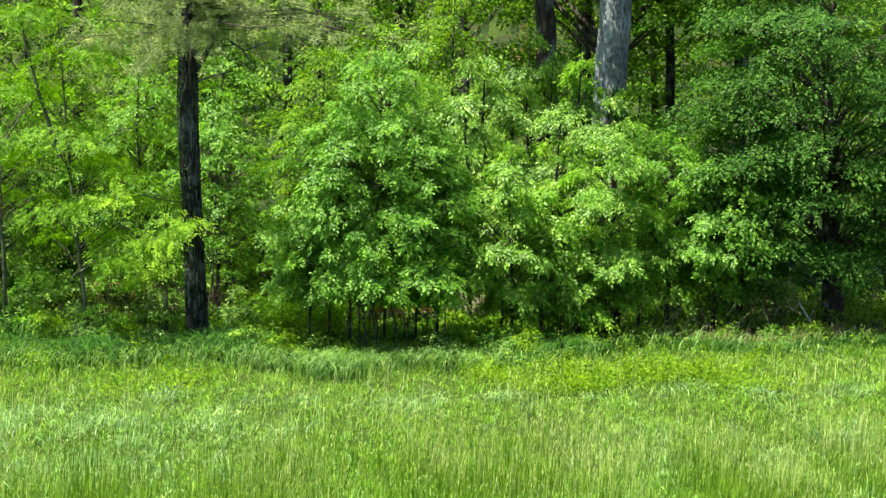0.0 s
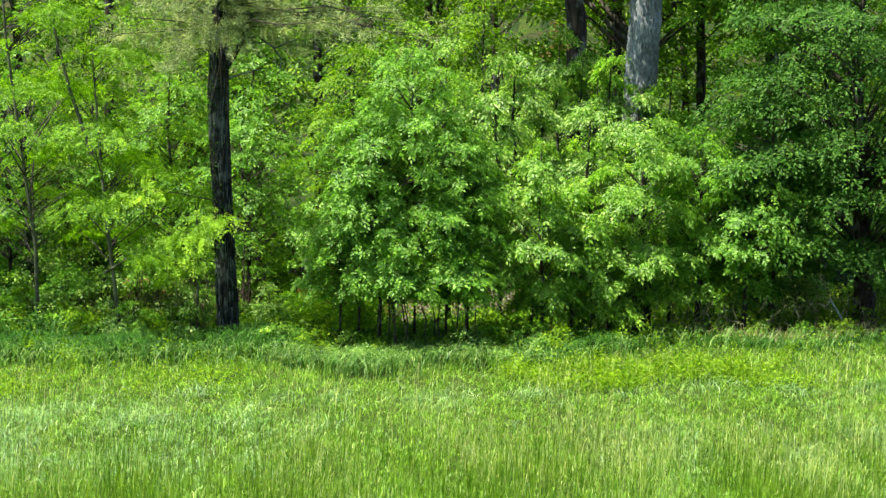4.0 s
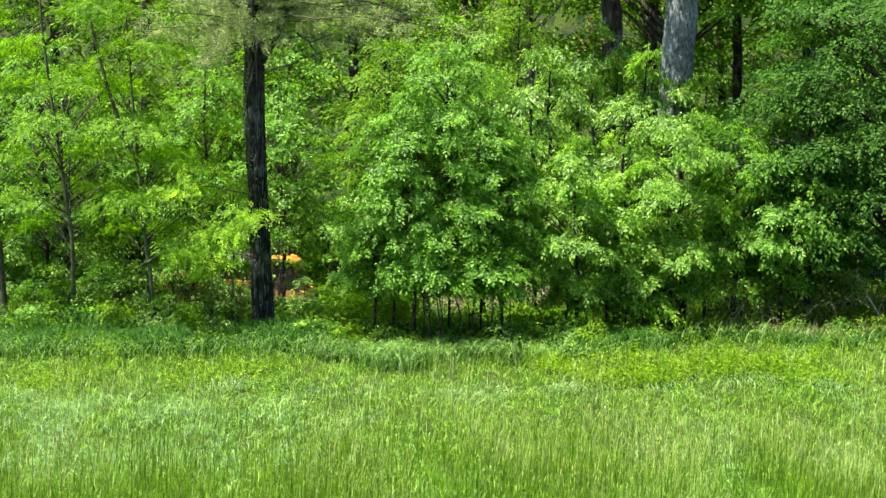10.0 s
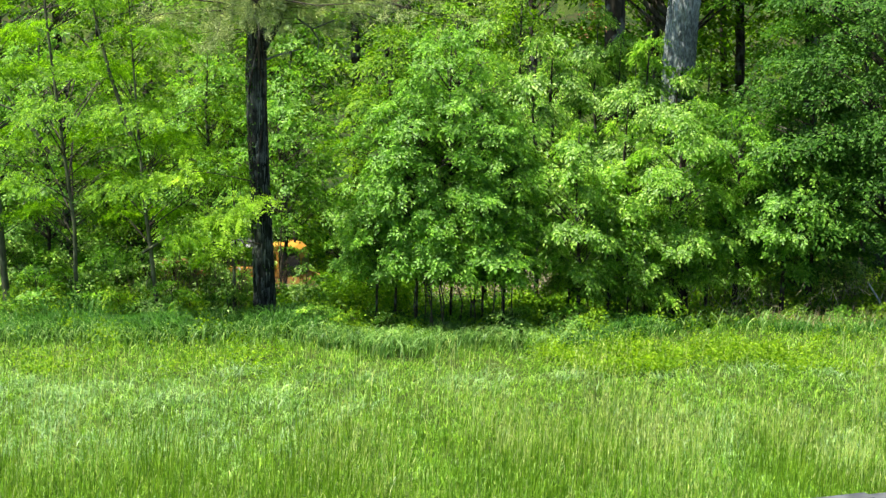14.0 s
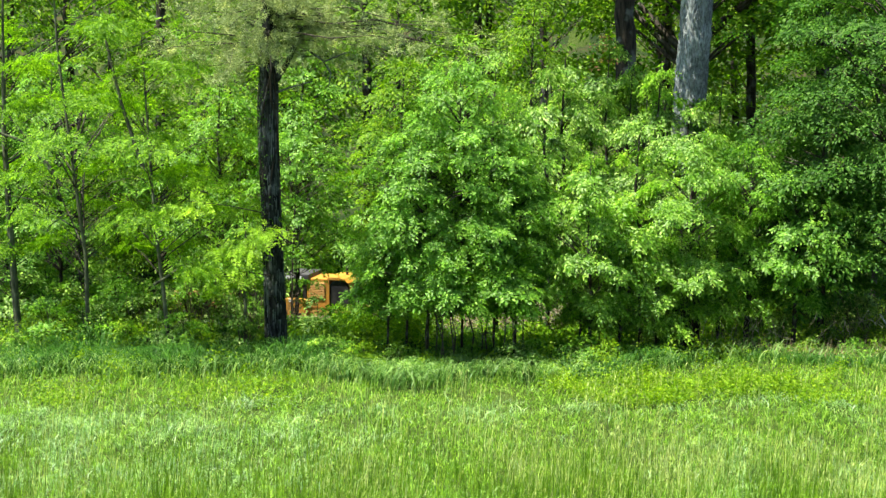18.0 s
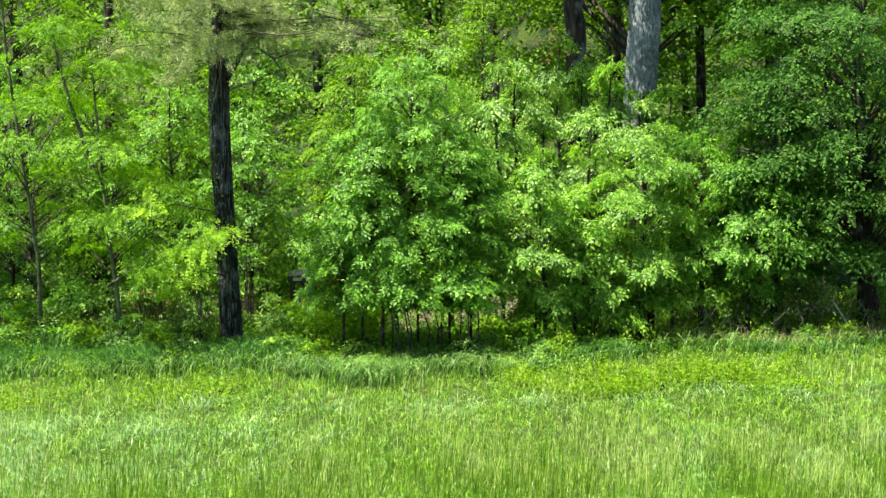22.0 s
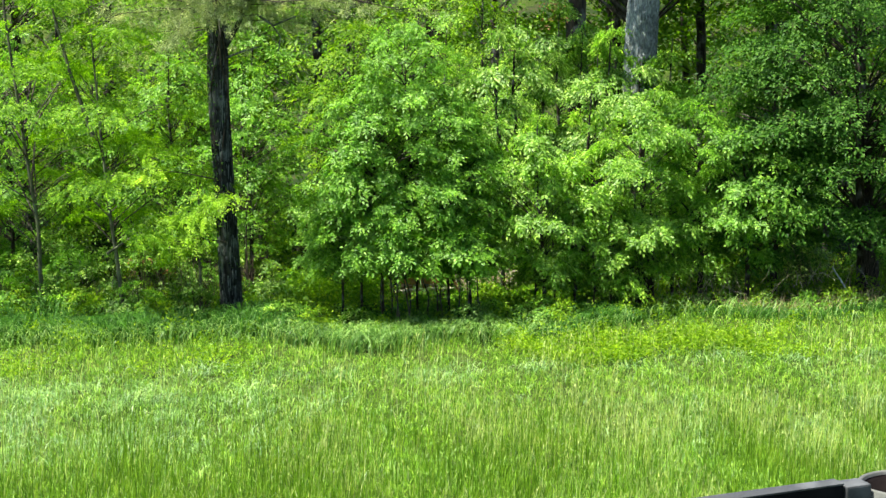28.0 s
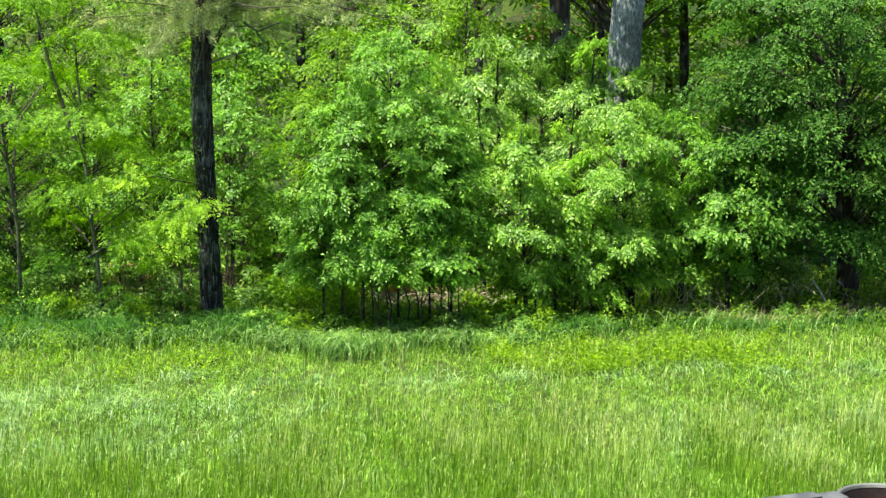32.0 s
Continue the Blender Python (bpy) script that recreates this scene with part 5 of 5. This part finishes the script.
    bmesh.ops.create_cone(bm, cap_ends=True, segments=12, radius1=0.05, radius2=0.05, depth=0.6, matrix=Matrix.Translation((0.9, 0.3, 2.4)))
    part("exhaust", bm, M["black"], ld)
    # a small machine: two metres to the top of its canopy
    for ob in ld.children_recursive:
        ob.data.transform(Matrix.Scale(0.77, 4))
    return ld


def brush_heap():
    """Uprooted dead brush that the loader shoves ahead of it."""
    rng = np.random.default_rng(61)
    bh = tagged(hold("uprooted_brush"), "tangle of uprooted dry brush and dead branches", "brush")
    n = 420
    c = rng.normal(0, 1, (n, 3)) * (1.3, 0.4, 0.22) + (0, 0, 0.45)
    d = unit(rng.normal(0, 1, (n, 3)) * (1, 0.8, 0.6)) * rng.uniform(0.2, 0.55, (n, 1))
    v, f = tubes(c - d, c + rng.normal(0, 0.08, (n, 3)), c + d, rng.uniform(0.006, 0.022, n), rng.uniform(0.003, 0.008, n))
    mesh_part("branch_tangle", fast_mesh("branch_tangle", v, [f], M["dead"], True), bh)
    k = 8000
    p = rng.normal(0, 1, (k, 3)) * (1.35, 0.45, 0.24) + (0, 0, 0.45)
    v, f = leaf_quads(p, unit(rng.normal(0, 1, (k, 3))), rng.normal(0, 1, (k, 3)), rng.uniform(0.05, 0.16, k), rng.uniform(0.008, 0.03, k))
    mesh_part("twig_mass", fast_mesh("twig_mass", v, [f], M["dry"]), bh)
    return bh


def log(name, x, y, length, r, turn, tilt, mat, label, z=None, seed=1):
    rng = np.random.default_rng(seed)
    ob = tagged(hold(name, x, y, float(ground_z(x, y)) + r * 0.8 if z is None else z, turn), label, "log")
    v, f = stem(rng, [(0, 0, 0), (0.03, 0, length / 2), (0, 0.02, length)], (r, r * 0.9, r * 0.6), 10, 14, 0.08, 0.0)
    n = len(v)
    v = np.stack([v[:, 2] * math.cos(tilt) - v[:, 0] * math.sin(tilt), v[:, 1], v[:, 2] * math.sin(tilt) + v[:, 0] * math.cos(tilt)], 1)
    caps = [np.arange(10)[None, ::-1], np.arange(n - 10, n)[None]]
    mesh_part("stem", fast_mesh("stem", v, [f, *caps], M[mat], True), ob)
    return ob


def rail_and_post():
    """A black rail let into an open steel pipe, close to the camera."""
    xm, py, top = 0.945, 2.90, 6.418
    post = tagged(hold("pipe_post", xm, py, float(ground_z(xm, py)) - 0.02), "open-topped grey steel pipe post with a rusty inside", "post")
    zt = top - float(ground_z(xm, py)) + 0.02
    for name, ro, ri, mat, z0, z1 in (("pipe", 0.084, 0.075, "pipe", 0.0, zt), ("collar", 0.0875, 0.0842, "pipe", zt - 0.04, zt - 0.016), ("lining", 0.0748, 0.071, "rust", 0.05, zt - 0.006)):
        bm = bmesh.new()
        n = 48
        rr = [[bm.verts.new((math.cos(k * 2 * math.pi / n) * r, math.sin(k * 2 * math.pi / n) * r, z)) for k in range(n)] for r, z in ((ro, z0), (ro, z1 - 0.002), (ro - 0.002, z1), (ri + 0.002, z1), (ri, z1 - 0.002), (ri, z0))]
        for a, b in zip(rr, rr[1:] + rr[:1]):
            for k in range(n):
                bm.faces.new((a[k], a[(k + 1) % n], b[(k + 1) % n], b[k]))
        bmesh.ops.recalc_face_normals(bm, faces=bm.faces)
        part(name, bm, M[mat], post, "rust-brown inside of the pipe" if mat == "rust" else "", True)
    bm = bmesh.new()
    bmesh.ops.create_circle(bm, cap_ends=True, segments=32, radius=0.0745, matrix=Matrix.Translation((0, 0, zt - 0.16)))
    part("debris", bm, M["rust"], post)
    # socket plate and rail run towards the camera's left
    an = math.degrees(math.atan2(-0.085, -0.246))
    rail = tagged(hold("steel_rail", xm, py, top - 0.014, an), "black-painted square steel rail fixed to the pipe post", "rail")
    block("socket", (0.086, 0.137, -0.022, 0.022, -0.055, 0.028), "worn", rail, 0.004, "bare grey socket")
    block("bar", (0.14, 2.4, -0.016, 0.016, -0.06, 0.030), "rail", rail, 0.003)
    # top strip: wear, with the sun's highlight painted as lighter grey
    block("worn_top", (0.14, 2.4, -0.0165, 0.0165, 0.0305, 0.034), "worn", rail, 0.001, "worn grey top edge with its sun highlight painted in")
    far = Matrix.Translation((xm, py, 0)) @ pose(0, 0, 0, 0, 0, an) @ Vector((2.44, 0, 0))
    copy_thing(post, pose(far.x, far.y, float(ground_z(far.x, far.y)) - 0.02))


LOADER = crawler_loader()
BRUSH = brush_heap()
log("fallen_log", 0.24, 43.0, 2.6, 0.09, 8, 0.0, "brown_twig", "brown bare fallen log on the ground", seed=3)
log("fallen_log", 1.79, 42.5, 2.2, 0.07, -12, 0.0, "brown_twig", "brown bare fallen log on the ground", seed=4)
log("leaning_branch", 10.30, 37.6, 0.95, 0.026, 180, 1.05, "grey_bark", "pale bare branch leaning at the wood's edge", z=0.1, seed=5)
rail_and_post()
PALE_LOG = log("pale_log", -4.1, 42.5, 1.6, 0.06, 3, 0.03, "dead", "pale barkless log shoved along by the loader", seed=6)


SWAY = [ob for ob in scene.objects if ob.parent is None and ob.name.split(".")[0] in ("young_ash_tree", "box_elder_tree", "locust_tree", "mulberry_tree", "ash_sapling")]


# a long gust leans the young trees over (seconds, degrees)
GUST = ((0, 7, 14, 18, 20, 22, 23, 25, 28, 29.5, 30.5, 31.5, 32), (0.0, 0.15, 0.25, 0.1, 0.0, -0.3, -0.7, -1.1, -1.25, -1.9, -1.7, -1.2, -1.1))


def motions():
    """The loader backs out to the left, turns, comes back to the right and shoves the brush along."""
    way = [
        (0, 0.40, 45.4, 4), (1, -0.02, 45.4, 4), (2, -0.48, 45.5, 2), (3, -1.09, 46.2, -2), (4.3, -2.17, 48, -6),
        (5.5, -3.16, 49, -10), (6, -3.34, 49, -12), (7, -3.94, 49, -13), (8, -4.42, 49, -15), (9, -4.62, 49, -15),
        (10, -5.24, 49, -10), (11, -5.82, 49, 0), (12, -6.08, 49, 10), (13, -6.08, 49, 10), (13.5, -5.61, 49, 2),
        (14, -5.13, 49, -8), (14.5, -4.69, 49, -12), (15.5, -4.29, 49, -15), (16.5, -4.24, 49, -16), (17, -4.2, 49, -16),
        (17.5, -4.15, 49, -16), (18, -3.9, 49, -14), (18.5, -3.65, 49, -13), (19, -3.40, 49, -12), (19.5, -3.25, 49, -8),
        (20, -3.10, 49, -6), (21, -2.48, 47.6, -3), (22, -2.25, 46.2, 0), (23, -1.92, 45.5, 2), (24, -1.65, 45.3, 2),
        (25, -1.35, 45.2, 2), (26.5, -0.85, 45.2, 2), (28, -0.3, 45.2, 2), (30, 0.23, 45.2, 2), (32, 0.42, 45.2, 2),
    ]
    walk(LOADER, [(t, pose(x, y, float(ground_z(0.0, y)) + 0.02, 0, 0, turn)) for t, x, y, turn in way])
    drag = [
        (0, -4.1, 2), (12, -4.1, 2), (16.5, -4.0, 3), (20, -3.8, 3), (21, -3.1, 4),
        (22, -2.5, 5), (23, -2.18, 6), (24, -2.1, 6), (25, -1.95, 4), (28, -0.4, 2),
        (29, 0.35, 1), (29.5, 0.45, 1), (31, 0.55, 2), (32, 0.6, 3),
    ]
    walk(PALE_LOG, [(t, pose(x, 42.5, float(ground_z(0.0, 42.5)) + 0.2, 0, 0, turn)) for t, x, turn in drag])
    # the breeze: each young tree rocks a little about its foot
    rng = np.random.default_rng(701)
    for ob in SWAY:
        base, p, w = ob.matrix_world.copy(), rng.random(2) * 6.28, rng.uniform(1.6, 2.6)
        bent = 1.0 if ob.name.split(".")[0] in ("young_ash_tree", "ash_sapling", "box_elder_tree") else 0.0
        rows = [(k * 0.8, base @ pose(0, 0, 0, 0.12 * math.sin(w * k * 0.8 * 0.8 + p[0]),
                                      0.2 * math.sin(w * k * 0.8 + p[1]) + bent * float(np.interp(k * 0.8, *GUST)), 0)) for k in range(41)]
        walk(ob, rows)
    push = [
        (0, 2.1, 50.2, -0.2, 0, 0), (25.8, 2.1, 50.2, -0.2, 0, 0), (28, 2.56, 45.8, -0.15, 3, 2), (29.2, 2.1, 43.2, -0.1, 6, 5), (29.8, 1.95, 40.6, -0.25, 5, 8),
        (30.4, 1.9, 39.6, -0.3, -3, 10), (31, 1.8, 39.4, -0.35, -5, 12), (31.5, 1.6, 39.4, -0.42, -6, 13), (32, 1.4, 39.4, -0.45, -6, 14),
    ]
    walk(BRUSH, [(t, pose(x, y, float(ground_z(0.0, y)) + dz, roll, 0, turn)) for t, x, y, dz, roll, turn in push])


motions()
